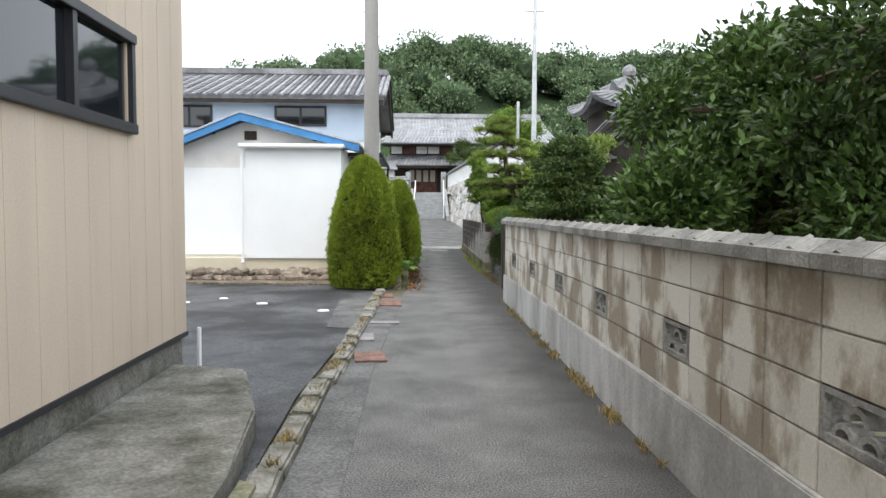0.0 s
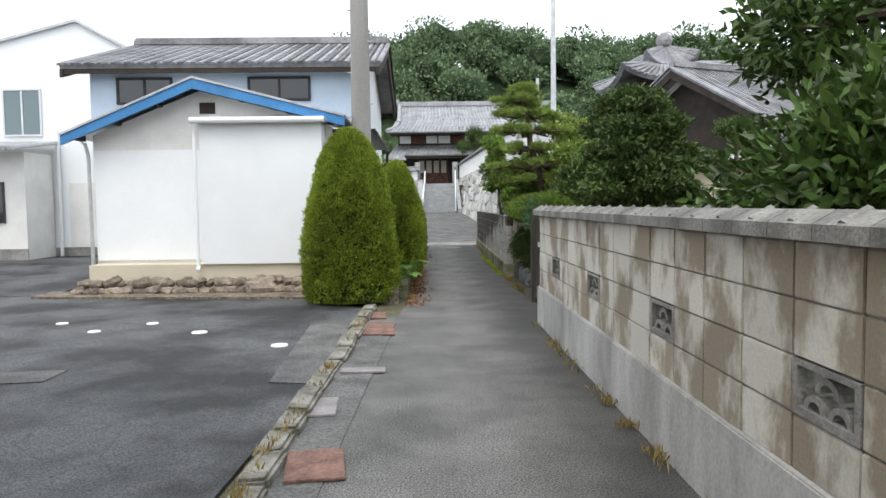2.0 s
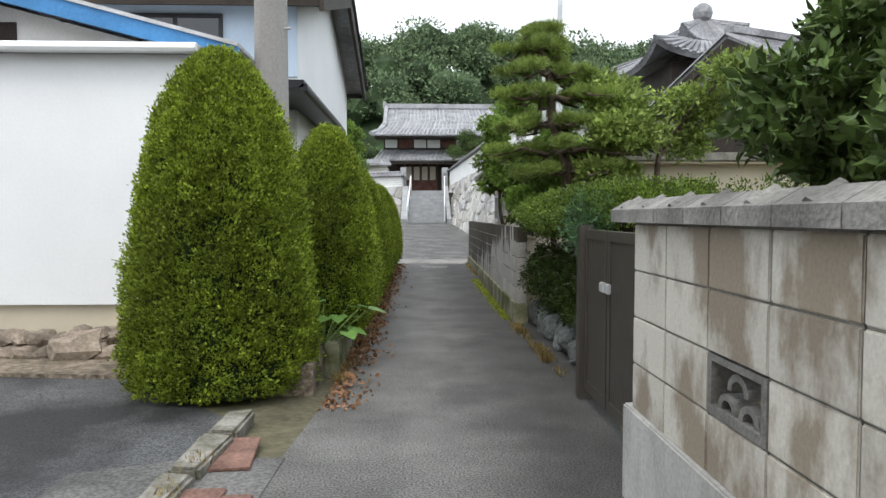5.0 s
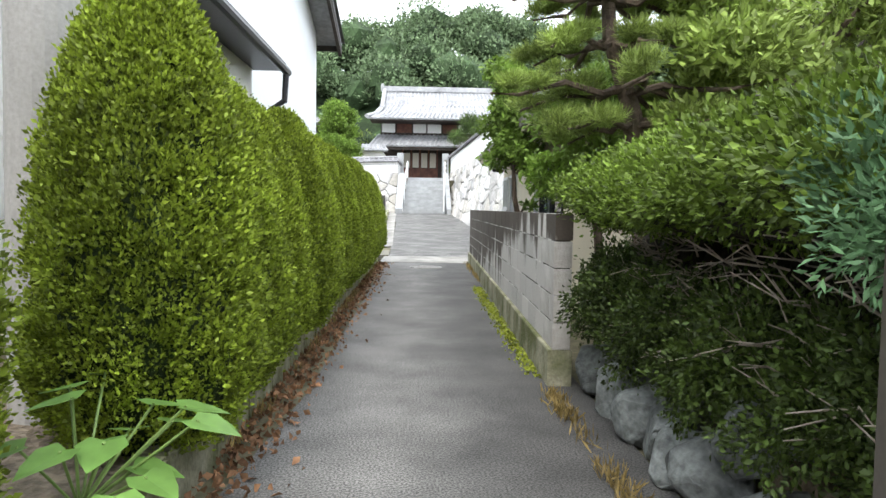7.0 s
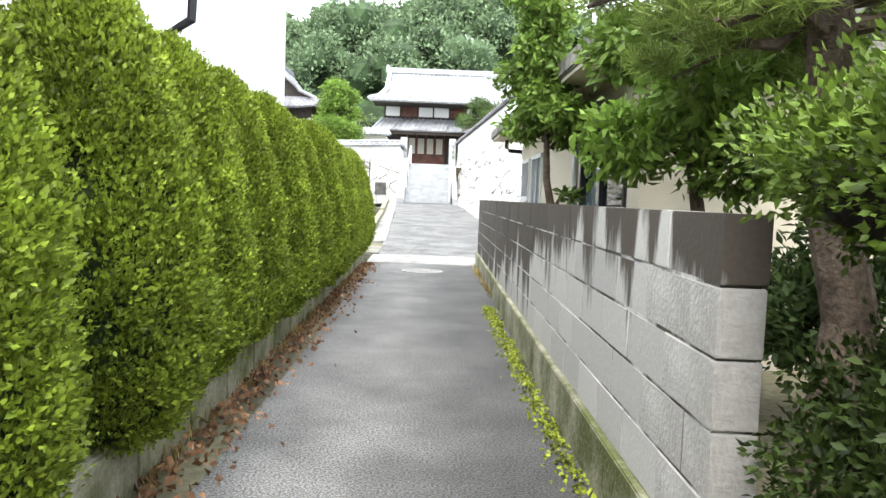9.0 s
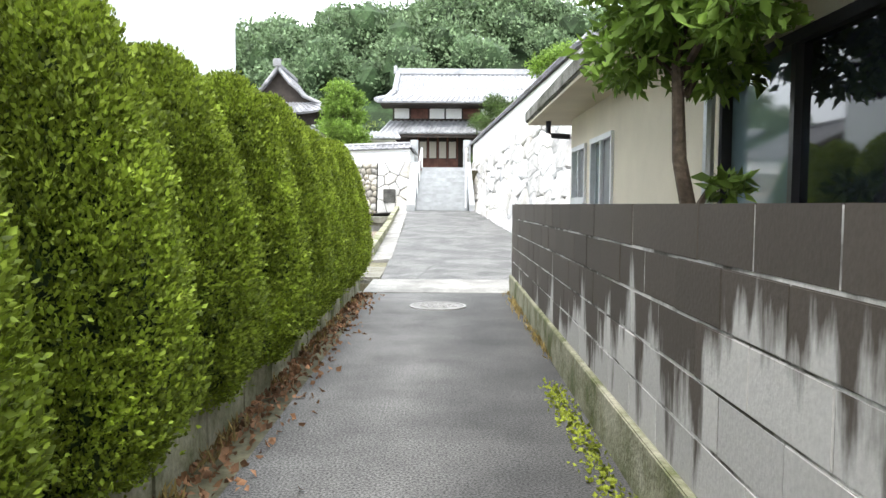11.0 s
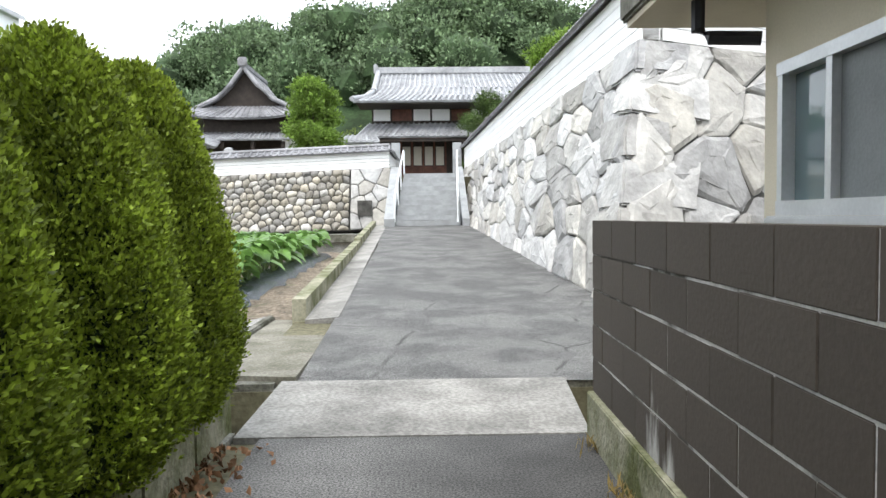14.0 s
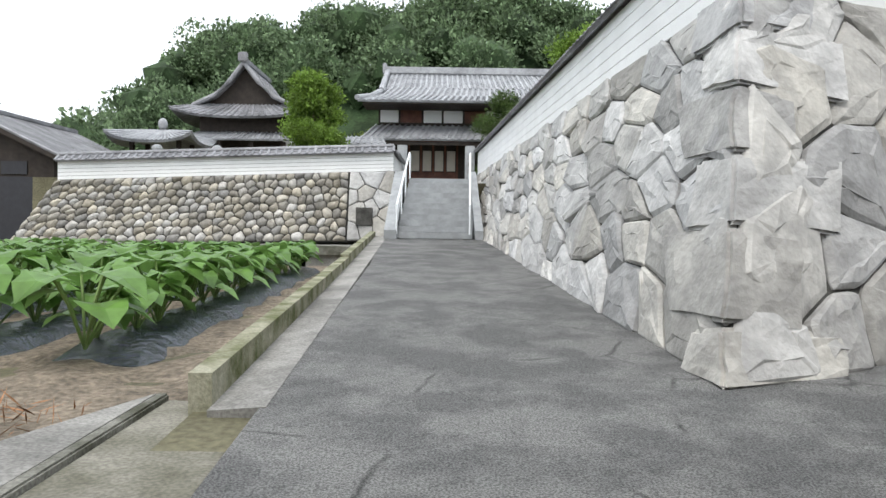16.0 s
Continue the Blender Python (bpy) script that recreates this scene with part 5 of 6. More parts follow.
def hedge_bush(at, rx, ry, h, power, seed, n, label, group="", size=0.06, foot=0.6):
    t = thing("hedge_bush", label, "hedge", at, group)
    # Solid dark core: its colour stands for shade behind the leaves.
    part("shade_core", hedge_core(rx, ry, h, power, seed, foot), M_hedgecore, t, "dark core coloured as the shade inside the bush")
    p, o = hedge_surface(n, rx, ry, h, power, seed, foot)
    foliage("foliage", leaves_mesh("foliage", p, o, size, 0.6, 0, 0.4), M_hedge, t)
    return t


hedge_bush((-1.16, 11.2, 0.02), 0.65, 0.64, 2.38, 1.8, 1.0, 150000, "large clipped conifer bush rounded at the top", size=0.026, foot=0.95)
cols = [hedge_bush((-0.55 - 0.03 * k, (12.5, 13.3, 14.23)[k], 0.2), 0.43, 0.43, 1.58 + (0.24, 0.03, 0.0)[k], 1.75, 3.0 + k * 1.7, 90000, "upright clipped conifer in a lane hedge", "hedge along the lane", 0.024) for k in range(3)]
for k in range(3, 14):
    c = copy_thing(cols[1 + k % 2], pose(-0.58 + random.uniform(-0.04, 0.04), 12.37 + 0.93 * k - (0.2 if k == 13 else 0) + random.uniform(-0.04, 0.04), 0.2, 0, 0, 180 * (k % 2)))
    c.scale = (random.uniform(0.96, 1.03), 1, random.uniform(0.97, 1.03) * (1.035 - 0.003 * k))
low = thing("hedge_wall", "low mossy concrete edge under the hedge", "wall", kind="structure")
y = 11.6
while y < 24.4:
    part("kerb_block", seg((-0.42 + 0.02 * (y - 11.6) / 13, y, 0), (-0.42 + 0.02 * (y - 11.0) / 13, y + 0.592, 0), 0.12, -0.08, 0.24 + random.uniform(-0.01, 0.01), bevel=0.012), M_concmoss, low)
    y += 0.6
tagged(part("hedge_soil", box(-1.5, -0.48, 11.0, 24.5, -0.05, 0.19), M_soil), "bare soil under the hedge", "soil", kind="structure")

# leaf litter and dry grass along the lane edge
n = 2600
yy = rng.uniform(10.5, 24.5, n)
p = np.stack([-0.36 + np.abs(rng.normal(0, 0.13, n)), yy, rng.uniform(0.005, 0.025, n)], 1)
tagged(foliage("leaf_litter", leaves_mesh("leaf_litter", p, np.tile([0, 0, 0.1], (n, 1)), 0.045, 0.7, 0, 1.0), M_litter, None), "fallen brown leaves along the hedge foot", "leaf litter", kind="stuff")


def weeds(name, label, boxes, n, size, m, h=1.0):
    ps = []
    for (x0, x1, y0, y1, z) in boxes:
        k = n // len(boxes)
        cy = rng.uniform(y0, y1, max(3, k // 14))
        c = rng.choice(cy, k)
        f = (c - y0) / (y1 - y0)
        ps.append(np.stack([x0 + (x1 - x0) * f + rng.normal(0, 0.03, k), c + rng.normal(0, 0.04, k), np.full(k, z + size * 0.3)], 1))
    p = np.concatenate(ps)
    o = np.tile([0, 0, 1.2 * h], (len(p), 1))
    tagged(foliage(name, leaves_mesh(name, p, o, size, 0.13, 0, 0.5), m, None), label, "weeds", kind="stuff")


weeds("dry_grass", "dry yellow grass tufts in the kerb joints", [(-1.0, -0.8, 1.5, 10, 0.02), (-0.32, -0.3, 11, 24, 0.0), (1.38, 1.36, 11.2, 14.0, 0.0), (1.5, 1.52, 20.5, 24.4, 0), (1.12, 1.12, 0, 9, 0)], 3000, 0.075, M_weed)
n = 1800
p = np.stack([1.35 + rng.normal(0, 0.04, n) + np.linspace(0, 0.03, n), np.linspace(14.5, 20, n) + rng.normal(0, 0.1, n), np.full(n, 0.005)], 1)
tagged(foliage("moss_strip", leaves_mesh("moss_strip", p, np.tile([0, 0, 0.3], (n, 1)), 0.026, 0.9, 0, 1.0), M_moss, None), "yellow-green moss at the wall foot", "moss", kind="stuff")

# broad-leaved weed by the hedge
bw = thing("broadleaf_weed", "large-leaved green weed growing from the hedge foot", "weed", (-0.5, 11.8, 0.2))
for k in range(15):
    a = k * 2.4
    r = 0.08 + 0.02 * k
    tip = Vector((0.12 + r * math.cos(a) * 0.8, r * math.sin(a), 0.14 + 0.055 * (k % 5)))
    bm = bmesh.new()
    lv = [bm.verts.new(tip + Vector((math.cos(a) * x - math.sin(a) * y, math.sin(a) * x + math.cos(a) * y, z))) for x, y, z in ((-0.02, 0, 0), (-0.03, 0.05, 0.01), (0.02, 0.075, 0.0), (0.09, 0.04, -0.02), (0.14, 0, -0.04), (0.09, -0.04, -0.02), (0.02, -0.075, 0), (-0.03, -0.05, 0.01))]
    bm.faces.new(lv)
    leaf = part("leaf", bm, M_taro, bw)
    part("stem", tube([(0, 0, 0), tip * 0.6, tip], 0.005, sides=5), M_stem, bw)

# ---- garden hedge on boulders ----
gh = thing("garden_hedge", "overhanging conifer hedge bare below with exposed twigs", "hedge", (0, 0, 0))
# Near-black blobs fill the hedge; their colour carries the hollow's shade.
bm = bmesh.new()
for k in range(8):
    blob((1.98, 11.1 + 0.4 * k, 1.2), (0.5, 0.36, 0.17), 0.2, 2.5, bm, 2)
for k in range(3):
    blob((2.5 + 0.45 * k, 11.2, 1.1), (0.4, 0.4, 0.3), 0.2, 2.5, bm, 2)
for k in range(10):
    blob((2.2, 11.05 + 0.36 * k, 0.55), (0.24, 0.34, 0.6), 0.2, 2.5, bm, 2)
part("shade_core", bm, M_shade, gh, "dark core with the hollow's shade in its colour")


def sprays(k, c, r, per, reach, shell=0.8, rise=0.5):
    """Short leafy sprays standing out of a clump, and the ways their leaves point."""
    q, o = clump_points(k, c, r, shell)
    o = o + np.array([0, 0, rise]) + rng.normal(0, 0.3, (k, 3))
    o /= np.linalg.norm(o, axis=1)[:, None]
    along = rng.uniform(-0.6, 0.5, (k, per, 1)) * reach
    spread = rng.normal(0, 1, (k, per, 3)) * (0.012 + 0.2 * (0.5 * reach - along))
    p = q[:, None, :] + o[:, None, :] * along + spread
    return p.reshape(-1, 3), (o[:, None, :] + spread * 9).reshape(-1, 3)


ps, os_ = [], []
for k in range(13):
    f = k / 12
    q, o = sprays(420, (1.83 + 0.05 * f, 11.0 + 3.0 * f, 1.29 - 0.04 * f), (0.52, 0.34, 0.19), 22, 0.13)
    ps.append(q), os_.append(o)
for k in range(4):
    q, o = sprays(120, (2.3 + 0.42 * k, 11.1, 1.25), (0.42, 0.4, 0.24), 22, 0.13)
    ps.append(q), os_.append(o)
foliage("foliage", leaves_mesh("foliage", np.concatenate(ps), np.concatenate(os_), 0.026, 0.55, 0, 0.4), leafmat("garden_hedge_leaf", (0.1, 0.155, 0.02), 0.6, 0.25), gh)
# Lower sprays use a darker leaf colour that includes the shade under the canopy.
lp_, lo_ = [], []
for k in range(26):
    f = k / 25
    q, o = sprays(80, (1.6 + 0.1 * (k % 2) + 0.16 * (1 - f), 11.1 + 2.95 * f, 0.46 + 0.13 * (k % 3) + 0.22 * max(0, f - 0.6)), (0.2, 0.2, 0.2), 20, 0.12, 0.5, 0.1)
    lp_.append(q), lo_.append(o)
foliage("lower_growth", leaves_mesh("lower_growth", np.concatenate(lp_), np.concatenate(lo_), 0.028, 0.55, 0, 0.5), leafmat("shaded_leaf", (0.05, 0.08, 0.014), 0.6, 0.2), gh, "sparse lower growth, leaf colour darkened as shade")
for k in range(150):
    y = random.uniform(11.0, 13.7)
    p0 = Vector((random.uniform(1.75, 2.0), y, random.uniform(0.5, 1.05)))
    p1 = p0 + Vector((random.uniform(-0.3, -0.1), random.uniform(-0.13, 0.13), random.uniform(-0.06, 0.16)))
    mid = (p0 + p1) / 2 + Vector((0, random.uniform(-0.06, 0.06), random.uniform(-0.06, 0.06)))
    bm = tube([p0, mid, p1], 0.0055, None, 5, 0.002)
    tube([mid, mid.lerp(p1, 0.6) + Vector((0, random.uniform(-0.1, 0.1), random.uniform(-0.08, 0.1)))], 0.004, bm, 4, 0.002)
    part("twig", bm, M_twig, gh)
spr = thing("juniper_spray", "blue-green juniper growth over the gate post", "shrub", (1.45, 10.92, 1.2))
q, o = sprays(170, (0, 0, 0), (0.17, 0.19, 0.19), 20, 0.14, 0.4, 0.6)
foliage("foliage", leaves_mesh("foliage", q, o, 0.032, 0.35, 0, 0.4), leafmat("juniper_leaf", (0.1, 0.19, 0.09), 0.4), spr)
part("stem", tube([(0.15, 0.1, -1.1), (0.1, 0.05, -0.5), (0, 0, 0)], 0.015, sides=6), M_bark, spr)
random.seed(11)
for k in range(16):
    s = random.uniform(0.13, 0.26)
    up_ = k % 3 == 2
    bm = bmesh.new()
    for i in range(16):
        d = Vector((random.gauss(0, 1), random.gauss(0, 1), random.gauss(0, 1))).normalized()
        bm.verts.new((d.x * s * 0.85, d.y * s, d.z * s))
    hull = bmesh.ops.convex_hull(bm, input=list(bm.verts))
    bmesh.ops.bevel(bm, geom=list(bm.edges), offset=0.012, segments=1, affect="EDGES")
    ob = tagged(part("boulder", bm, M_boulder), "grey garden boulder at the foot of the hedge", "boulder", "boulders under the hedge")
    ob.location = (1.68 + (0.14 if up_ else random.uniform(-0.03, 0.05)), 11.1 + 0.2 * k, s * (0.6 if not up_ else 1.5))
    ob.rotation_euler = (random.uniform(0, 3), random.uniform(0, 3), random.uniform(0, 3))
tagged(part("garden_soil", prism([(1.8, 10.9), (2.2, 10.9), (14, 10.9), (14, 14.4), (1.8, 14.2)], -0.05, 0.3), M_litterground), "raised garden soil behind the boulders", "soil", kind="structure")


# ---- trees ----
def tree(name, label, at, height, trunk_r, clumps, n, size, aspect, m, lean=(0, 0), category="tree", shell=0.45, droop=0.0):
    """clumps: (x, y, z, rx, ry, rz) about the tree's foot."""
    t = thing(name, label, category, at)
    bm = bmesh.new()
    pts = [Vector((lean[0] * f + 0.06 * math.sin(f * 7), lean[1] * f + 0.05 * math.cos(f * 5), height * f)) for f in (0, 0.2, 0.4, 0.6, 0.8, 0.95)]
    tube(pts, trunk_r, bm, 9, trunk_r * 0.3)
    for c in clumps:
        f = min(0.9, max(0.15, (c[2] - 0.15) / height))
        a = Vector((lean[0] * f, lean[1] * f, height * f))
        b = Vector(c[:3])
        tube([a, a.lerp(b, 0.5) + Vector((0, 0, 0.06)), b], trunk_r * 0.38, bm, 6, trunk_r * 0.1)
    part("trunk", bm, M_bark, t)
    ps, os_ = [], []
    vol = [c[3] * c[4] * c[5] for c in clumps]
    tot = sum(v ** 0.67 for v in vol)
    for c, v in zip(clumps, vol):
        q, o = clump_points(int(n * v ** 0.67 / tot), c[:3], c[3:], shell)
        ps.append(q), os_.append(o + [0, 0, 0.25])
    foliage("crown", leaves_mesh("crown", np.concatenate(ps), np.concatenate(os_), size, aspect, droop, 0.8), m, t)
    return t


random.seed(21)
# old pine over the lane: level limbs with many small needle pads
def pine(name, label, at, trunk, levels, n, needle):
    """levels: (height, reach, limbs); pads of upright needles sit along each limb."""
    t = thing(name, label, "tree", at)
    bm = bmesh.new()
    tube(trunk, 0.12, bm, 10, 0.03)
    pads = []
    for j, (z, reach, limbs) in enumerate(levels):
        i = max(k for k in range(len(trunk)) if trunk[k][2] <= z)
        a, b = Vector(trunk[i]), Vector(trunk[min(i + 1, len(trunk) - 1)])
        root = a.lerp(b, (z - a.z) / max(0.01, b.z - a.z))
        for k in range(limbs):
            ang = k * math.tau / limbs + j * 0.9 + random.uniform(-0.3, 0.3)
            L = reach * random.uniform(0.7, 1.1)
            pts = [root + Vector((math.cos(ang + 0.25 * math.sin(6 * f)) * L * f, math.sin(ang + 0.25 * math.sin(6 * f)) * L * f, 0.05 * math.sin(9 * f + k) - 0.08 * f)) for f in (0, 0.25, 0.5, 0.75, 1)]
            tube(pts, 0.034, bm, 6, 0.009)
            for f in (0.45, 0.7, 0.95):
                c = pts[0].lerp(pts[-1], f) + Vector((random.uniform(-0.12, 0.12), random.uniform(-0.12, 0.12), 0.07))
                pads.append((c, random.uniform(0.11, 0.2)))
    part("trunk", bm, M_bark, t)
    ps, os_ = [], []
    for c, r in pads:
        q, o = clump_points(n // len(pads), c, (r, r, r * 0.42), 0.2)
        ps.append(q), os_.append(o * 0.8 + [0, 0, 0.8])
    foliage("crown", leaves_mesh("crown", np.concatenate(ps), np.concatenate(os_), needle, 0.07, 0, 0.55), M_pine, t)
    return t


pine("pine", "old garden pine with level limbs reaching over the lane", (2.3, 15.25, 0.0), [(0, 0, 0), (0.1, 0.05, 0.7), (-0.05, 0.05, 1.3), (-0.1, 0, 1.9), (-0.3, 0, 2.5), (-0.35, 0, 3.1), (-0.48, 0, 3.6)], [(1.85, 0.85, 5), (2.1, 1.05, 7), (2.45, 0.9, 6), (2.8, 0.95, 7), (3.1, 0.7, 6), (3.38, 0.5, 5), (3.58, 0.28, 4)], 90000, 0.095)
cl = []
for z, reach, m_ in ((1.4, 0.5, 6), (1.5, 0.62, 7), (1.68, 0.6, 7), (1.88, 0.5, 6), (2.08, 0.4, 5), (2.25, 0.26, 4), (2.36, 0.12, 2)):
    for k in range(m_):
        a, rr = k * math.tau / m_ + z * 5, reach * random.uniform(0.6, 1.0)
        cl.append((rr * math.cos(a), rr * math.sin(a), z + random.uniform(-0.05, 0.05), 0.25, 0.25, 0.1))
tree("garden_tree", "dense dark broadleaf garden tree with layered crown", (1.98, 8.0, 0.0), 2.3, 0.08, cl, 30000, 0.06, 0.42, M_treeB, (0, 0))
random.seed(21)
spare = [random.random() for k in range(52)]
cl = [(random.uniform(-1.1, 1.6), random.uniform(-2.6, 1.5), random.uniform(1.35, 3.2), random.uniform(0.45, 0.7), random.uniform(0.45, 0.7), random.uniform(0.4, 0.6)) for k in range(42)]
cl = [c for c in cl if c[2] < 2.95 + 0.5 * c[0]]
tree("camellia_tree", "large dark glossy evergreen behind the garden wall", (3.3, 5.1, 0.0), 3.0, 0.16, cl, 62000, 0.11, 0.42, M_camellia)
cl = [(x, y, z, 0.36, 0.36, 0.16) for x, y, z in ((0, 0, 2.45), (-0.5, 0.2, 2.0), (0.55, -0.1, 1.9), (0.1, -0.5, 1.6), (-0.3, -0.3, 1.25), (0.9, 0.3, 1.35))]
tree("cloud_tree", "topiary tree with rounded green pads", (4.6, 11.7, 0.0), 2.4, 0.08, cl, 18000, 0.06, 0.3, M_treeB)
cl = [(x, y, z, 0.32, 0.32, 0.25) for x, y, z in ((0, 0, 2.35), (-0.4, 0.3, 2.1), (0.35, -0.3, 2.0), (0.2, 0.5, 1.7), (-0.2, -0.4, 1.75), (-0.45, 0, 1.5), (0.4, 0.2, 2.2), (0.1, -0.2, 1.4))]
tree("persimmon_tree", "broad-leaved green tree behind the stained wall", (2.3, 16.6, 0.0), 2.3, 0.06, cl, 9000, 0.085, 0.45, M_bright, (-0.1, 0), droop=0.4)
cl = []
for k in range(22):
    a, z = k * 2.4, 1.75 + 1.15 * (k / 21)
    cx = -0.12 + random.uniform(0.1, 0.45) * math.cos(a)
    cl.append((min(cx, -0.2) if z > 1.95 else min(cx, 0.15), random.uniform(0.15, 0.6) * math.sin(a), z, 0.22, 0.24, 0.17))
cl += [(0.05, -0.1, 1.2, 0.1, 0.1, 0.07)]
tree("yuzu_tree", "broad-leaved tree leaning over the wall beside the cream house", (1.88, 18.85, 0.0), 2.2, 0.055, cl, 9500, 0.08, 0.45, M_bright, (-0.15, 0), droop=0.4)
for k in range(9):
    x, y = 2.3 + 0.9 * (k % 3) + random.uniform(-0.2, 0.2), 9.6 + 0.4 * (k // 3) if k < 3 else 10.0 + 1.6 * (k // 3) + 3.0
    cl = [(random.uniform(-0.35, 0.35), random.uniform(-0.35, 0.35), random.uniform(0.5, 1.1), 0.35, 0.35, 0.3) for i in range(6)]
    tree("garden_shrub", "loose green shrub in the walled garden", (x + 0.6, y, 0.0), 0.9, 0.03, cl, 5000, 0.07, 0.4, M_bright if k % 2 else M_treeB, category="shrub")
for k, (x, y) in enumerate(((3.4, 15.2), (4.0, 20.3), (6.4, 13.5))):
    cl = [(random.uniform(-0.8, 0.8), random.uniform(-0.8, 0.8), random.uniform(1.2, (3.1, 2.7, 1.7)[k]), 0.42, 0.42, 0.22) for i in range(16)]
    tree("garden_tree", "loose mixed green garden tree", (x, y, 0.0), 2.4, 0.08, cl, 14000, 0.09, 0.4, M_treeB if k else M_pine)
# temple trees
cl = [(random.uniform(-1.3, 1.3) * (1.1 - z / 6.5), random.uniform(-1, 1), z, 0.8, 0.8, 0.5) for z in np.linspace(1.0, 4.7, 22)]
tree("temple_maple", "bright green tree on the temple terrace", (-4.6, 55, 2.6), 4.4, 0.14, cl, 26000, 0.16, 0.5, M_bright)
cl = [(random.uniform(-1.2, 1.2), random.uniform(-1, 1), z, 0.7, 0.7, 0.5) for z in np.linspace(0.9, 4.2, 18)]
tree("temple_pine", "dark green pine beside the temple hall", (3.9, 56, 2.6), 4.2, 0.14, cl, 22000, 0.16, 0.2, M_treeB)
cl = [(random.uniform(-1.6, 1.6), random.uniform(-1.6, 1.6), z, 0.9, 0.9, 0.7) for z in np.linspace(1.5, 6.0, 22)]
tree("terrace_tree", "bushy green tree rising above the plaster wall", (7.2, 52, 2.6), 6.0, 0.16, cl, 26000, 0.2, 0.45, M_bright)
cl = [(random.uniform(-1.4, 1.4), random.uniform(-1.4, 1.4), z, 0.8, 0.8, 0.6) for z in np.linspace(0.9, 3.0, 14)]
tree("terrace_tree", "bushy green tree rising above the plaster wall", (5.4, 49, 2.6), 3.0, 0.14, cl, 16000, 0.16, 0.45, M_treeB)

# ---- wooded hill ----
ps, os_ = [], []
bs, bo = [], []
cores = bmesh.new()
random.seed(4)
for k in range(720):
    x, y = random.uniform(-42, 75), random.uniform(73, 112)
    if k % 3 == 0:
        y = random.uniform(94, 106)
    z = ground_z(x, y)
    if z < 2.2 and x > -45:
        z = 2.6
    r = random.uniform(1.7, 3.1)
    c = (x, y, z + r * random.uniform(0.9, 1.5))
    bamboo = y < 82 and -14 < x < 6
    if bamboo:
        r *= 0.6
        c = (x, y, z + r)
    nn = 780 if y < 104 else 250
    for s in range(3):
        cc = (c[0] + random.uniform(-0.6, 0.6) * r, c[1] + random.uniform(-0.5, 0.5) * r, c[2] + random.uniform(-0.3, 0.45) * r)
        q, o = clump_points(nn // 3, cc, (r * 0.75, r * 0.75, r * 0.62), 0.7)
        (bs if bamboo else ps).append(q), (bo if bamboo else os_).append(o + [0, 0, 0.4])
    # One dark core per crown, coloured as the shade between its leaves.
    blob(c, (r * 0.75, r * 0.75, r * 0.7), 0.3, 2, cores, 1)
tagged(part("woods_shade", cores, M_hillsoil_shade), "dark cores coloured as shade inside the wooded hill", "woods", kind="stuff")
tagged(foliage("woods", leaves_mesh("woods", np.concatenate(ps), np.concatenate(os_), 0.44, 0.6, 0, 0.8), M_woods, None), "dense dark green broadleaf wood on the hill", "woods", kind="stuff")
tagged(foliage("bamboo_grove", leaves_mesh("bamboo_grove", np.concatenate(bs), np.concatenate(bo), 0.5, 0.35, 0, 0.8), M_bamboo, None), "yellow-green bamboo thicket at the hill foot", "bamboo", kind="stuff")

# ---- field ----
bm = bmesh.new()
nx_, ny_ = 60, 70
fv = []
for j in range(ny_ + 1):
    fy = 25.88 + 17.8 * j / ny_
    rough = 0.35 if fy < 28.6 else 1.0
    fv.append([bm.verts.new((-12 + (11.0 if fy < 28.6 else 11.3) * i / nx_, fy, 0.06 + rough * (0.06 * noise.noise(Vector((i * 0.35, j * 0.35, 0))) + 0.04 * noise.noise(Vector((i * 0.9, j * 0.9, 3)))) - (0.04 if i == nx_ else 0))) for i in range(nx_ + 1)])
for j in range(ny_):
    for i in range(nx_):
        bm.faces.new((fv[j][i], fv[j][i + 1], fv[j + 1][i + 1], fv[j + 1][i])).smooth = True
tagged(part("field_soil", bm, M_soil), "sandy crumbled soil of the vegetable field", "soil", kind="structure")
fk = thing("field_kerb", "mossy concrete kerb between the field and the approach", "kerb", kind="structure")
bm = bmesh.new()
for (xa, ya), (xb, yb) in (((-0.5, 28.1), (-0.7, 36)), ((-0.7, 36), (-0.95, 43.8))):
    za, zb = ramp_z(ya) + 0.17, ramp_z(yb) + 0.12
    hexa(bm, [(xa - 0.14, ya, -0.05), (xa, ya, -0.05), (xb, yb, -0.05), (xb - 0.14, yb, -0.05), (xa - 0.14, ya, za), (xa, ya, za), (xb, yb, zb), (xb - 0.14, yb, zb)])
part("kerb_wall", bm, M_concmoss, fk)
bm = bmesh.new()
hexa(bm, [(-0.499, 28.0, 0), (-0.16, 28.0, 0), (-0.6, 43.5, 0), (-0.93, 43.5, 0), (-0.499, 28.0, ramp_z(28) - 0.02), (-0.16, 28.0, ramp_z(28) + 0.006), (-0.6, 43.5, ramp_z(43.5) + 0.006), (-0.93, 43.5, ramp_z(43.5))])
part("edge_strip", bm, M_conc, fk, "pale concrete edge strip")

ribbons = 7
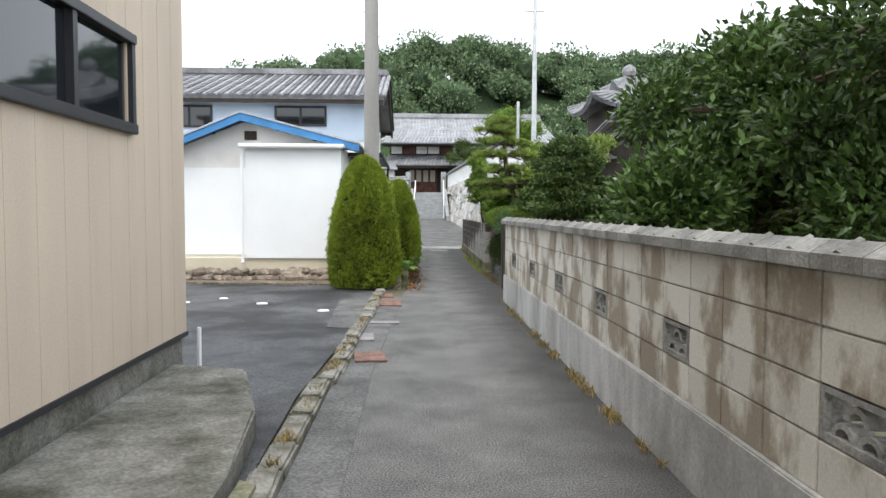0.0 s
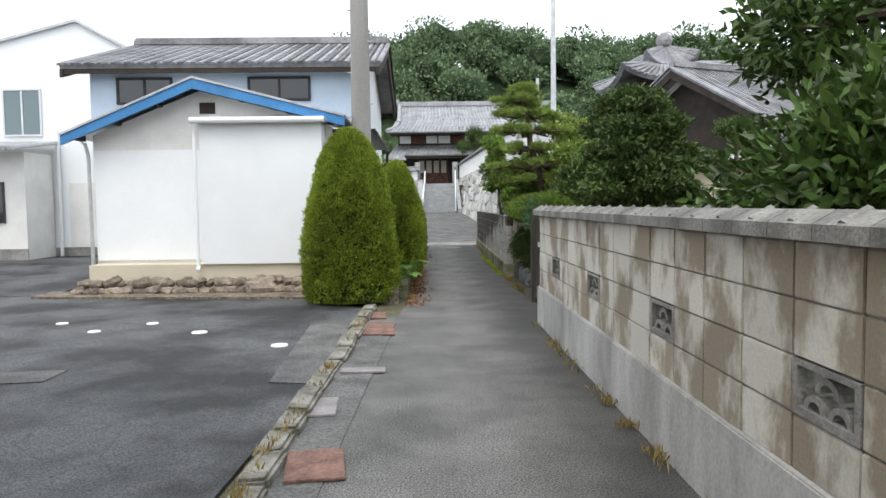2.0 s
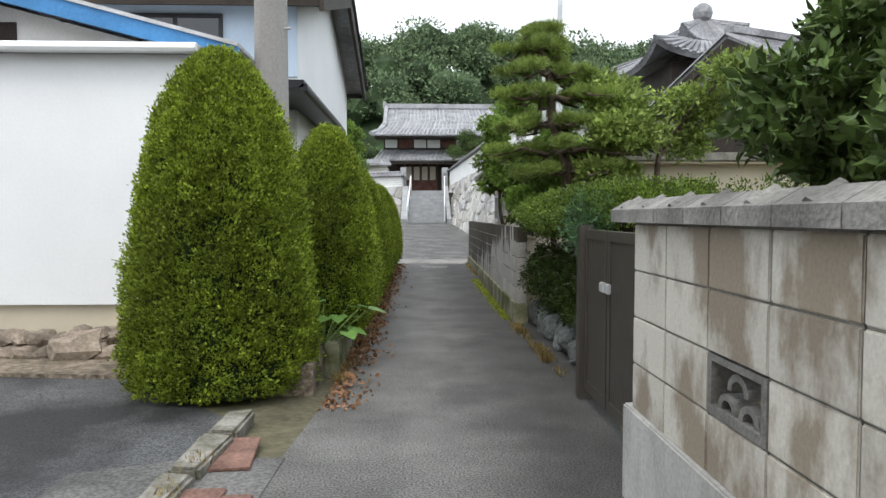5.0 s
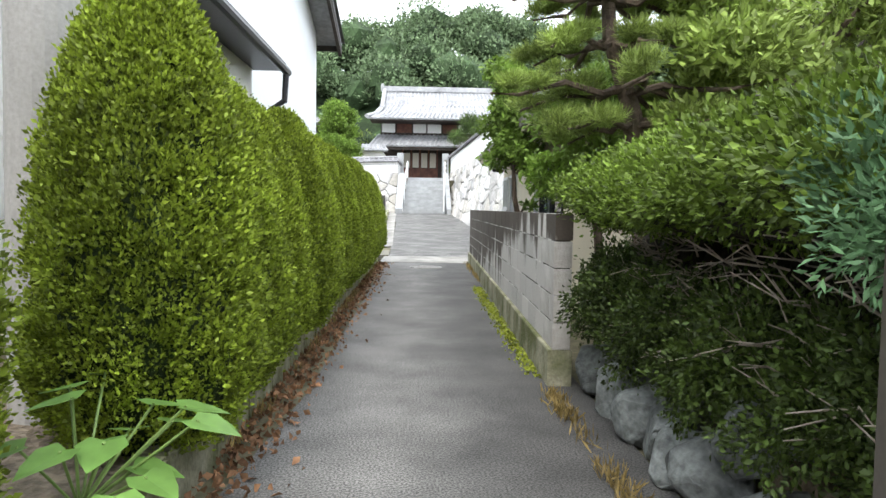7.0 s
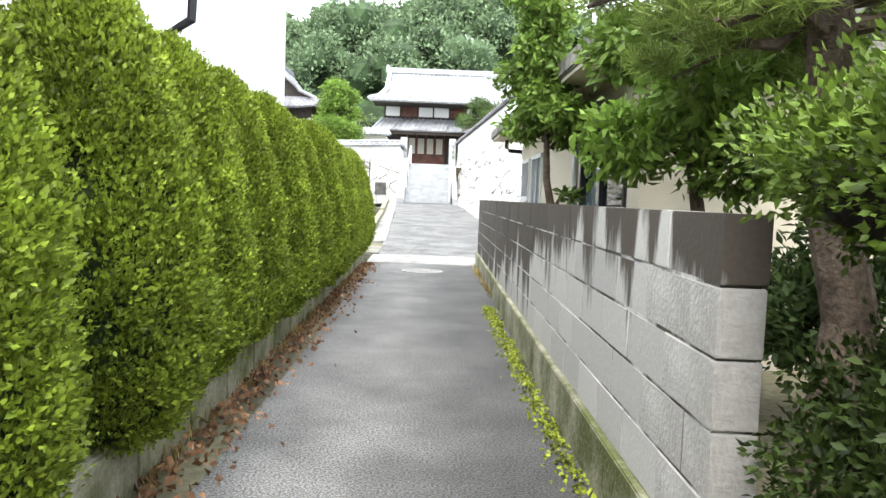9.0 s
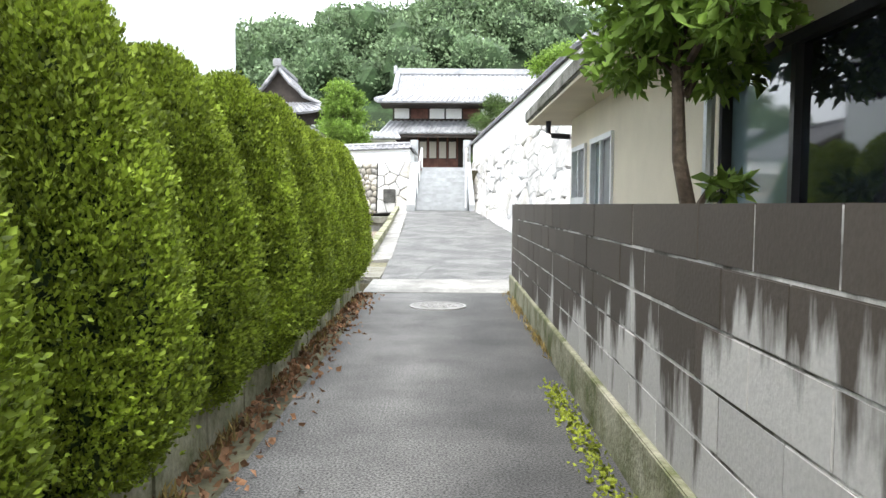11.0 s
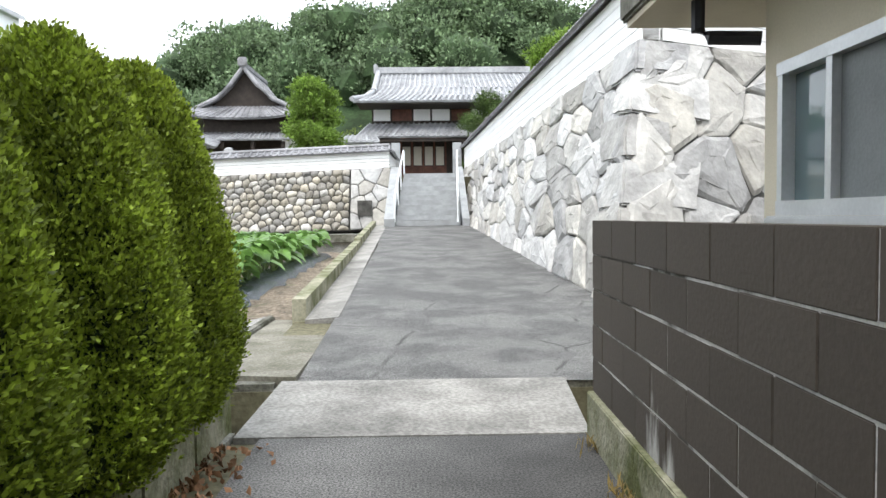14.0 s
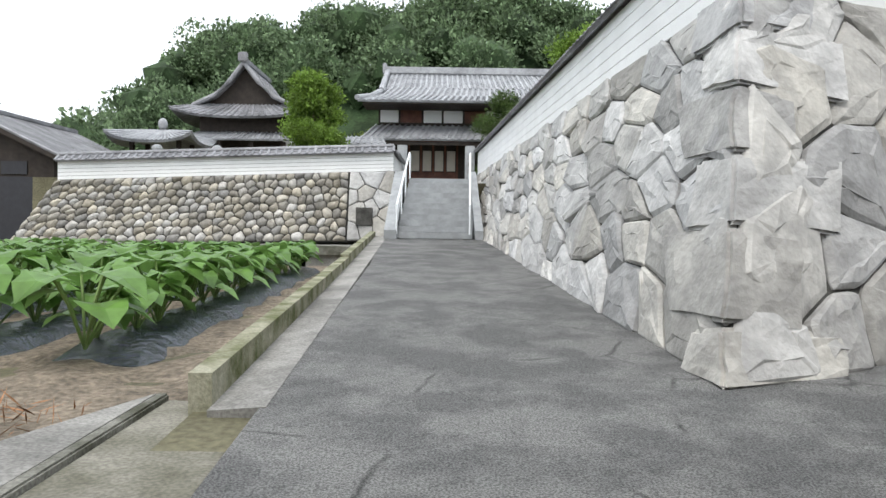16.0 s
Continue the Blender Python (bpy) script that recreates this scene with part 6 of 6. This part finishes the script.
for r in range(ribbons):
    x0 = -2.0 - 1.25 * r
    bm = bmesh.new()
    rows_ = []
    for j in range(50):
        y = 29.6 + j * 0.24
        rows_.append([bm.verts.new((x0 - 0.0096 * j + dx + 0.02 * noise.noise(Vector((j, r, dx))), y, 0.06 + hgt * min(1, j / 3) - (0.05 if j == 0 else 0) + 0.05 * noise.noise(Vector((j * 0.9, dx * 6, r))))) for dx, hgt in ((-0.42, -0.04), (-0.32, 0.09), (0, 0.13), (0.32, 0.09), (0.46, -0.04))])
    for a, b in zip(rows_, rows_[1:]):
        for k in range(4):
            bm.faces.new((a[k], a[k + 1], b[k + 1], b[k])).smooth = True
    tagged(part("mulch_film", bm, M_film), "crumpled black plastic mulch over a planted row", "mulch film", "mulch rows")


def taro(seed):
    random.seed(seed)
    t = thing("taro_plant", "taro plant with broad heart-shaped green leaves", "plant", group="taro plants in the field")
    for k in range(9):
        a, r, h = k * 2.3 + seed, random.uniform(0.1, 0.34), random.uniform(0.25, 0.55)
        tip = Vector((r * math.cos(a), r * math.sin(a), h))
        s = random.uniform(0.17, 0.27)
        bm = bmesh.new()
        ca, sa = math.cos(a), math.sin(a)
        shape = [(-0.45, 0.42), (0.15, 0.8), (0.75, 0.6), (1.2, 0.0), (0.75, -0.6), (0.15, -0.8), (-0.45, -0.42)]
        mid = [bm.verts.new(tip + Vector((ca * x, sa * x, -x * x * 0.35 + 0.0)) * s) for x in (-0.1, 0.5)]
        rim = [bm.verts.new(tip + Vector((ca * x - sa * y, sa * x + ca * y, 0.22 * abs(y) - 0.45 * x * x)) * s) for x, y in shape]
        for i in range(6):
            bm.faces.new((mid[0] if i in (0, 5) else mid[1], rim[i], rim[i + 1]))
        bm.faces.new((mid[0], rim[1], mid[1])), bm.faces.new((mid[0], mid[1], rim[5]))
        part("leaf", bm, M_taro, t)
        part("stem", tube([(0, 0, 0), (tip.x * 0.5, tip.y * 0.5, h * 0.6), tip], 0.011, sides=5), M_stem, t)
    return t


protos = [taro(k) for k in range(4)]
random.seed(9)
cells = [(r, j) for r in range(ribbons) for j in range(23)]
for i, (r, j) in enumerate(cells):
    m = pose(-2.1 - 0.02 * j - 1.25 * r + random.uniform(-0.14, 0.14), 29.9 + j * 0.5 + random.uniform(-0.12, 0.12), 0.16, 0, 0, random.uniform(0, 360))
    s = random.uniform(0.85, 1.25)
    if i < 4:
        protos[i].matrix_basis = m
        ob = protos[i]
    else:
        ob = copy_thing(protos[i % 4], m)
    ob.scale = (s, s, s)
n = 500
p = np.stack([rng.uniform(-4.5, -1.3, n), rng.uniform(27.0, 28.4, n), np.full(n, 0.1)], 1)
tagged(foliage("straw", leaves_mesh("straw", p, np.tile([0, 0, 0.1], (n, 1)), 0.16, 0.07, 0, 1.0), M_litter, None), "scattered brown straw at the field corner", "straw", kind="stuff")
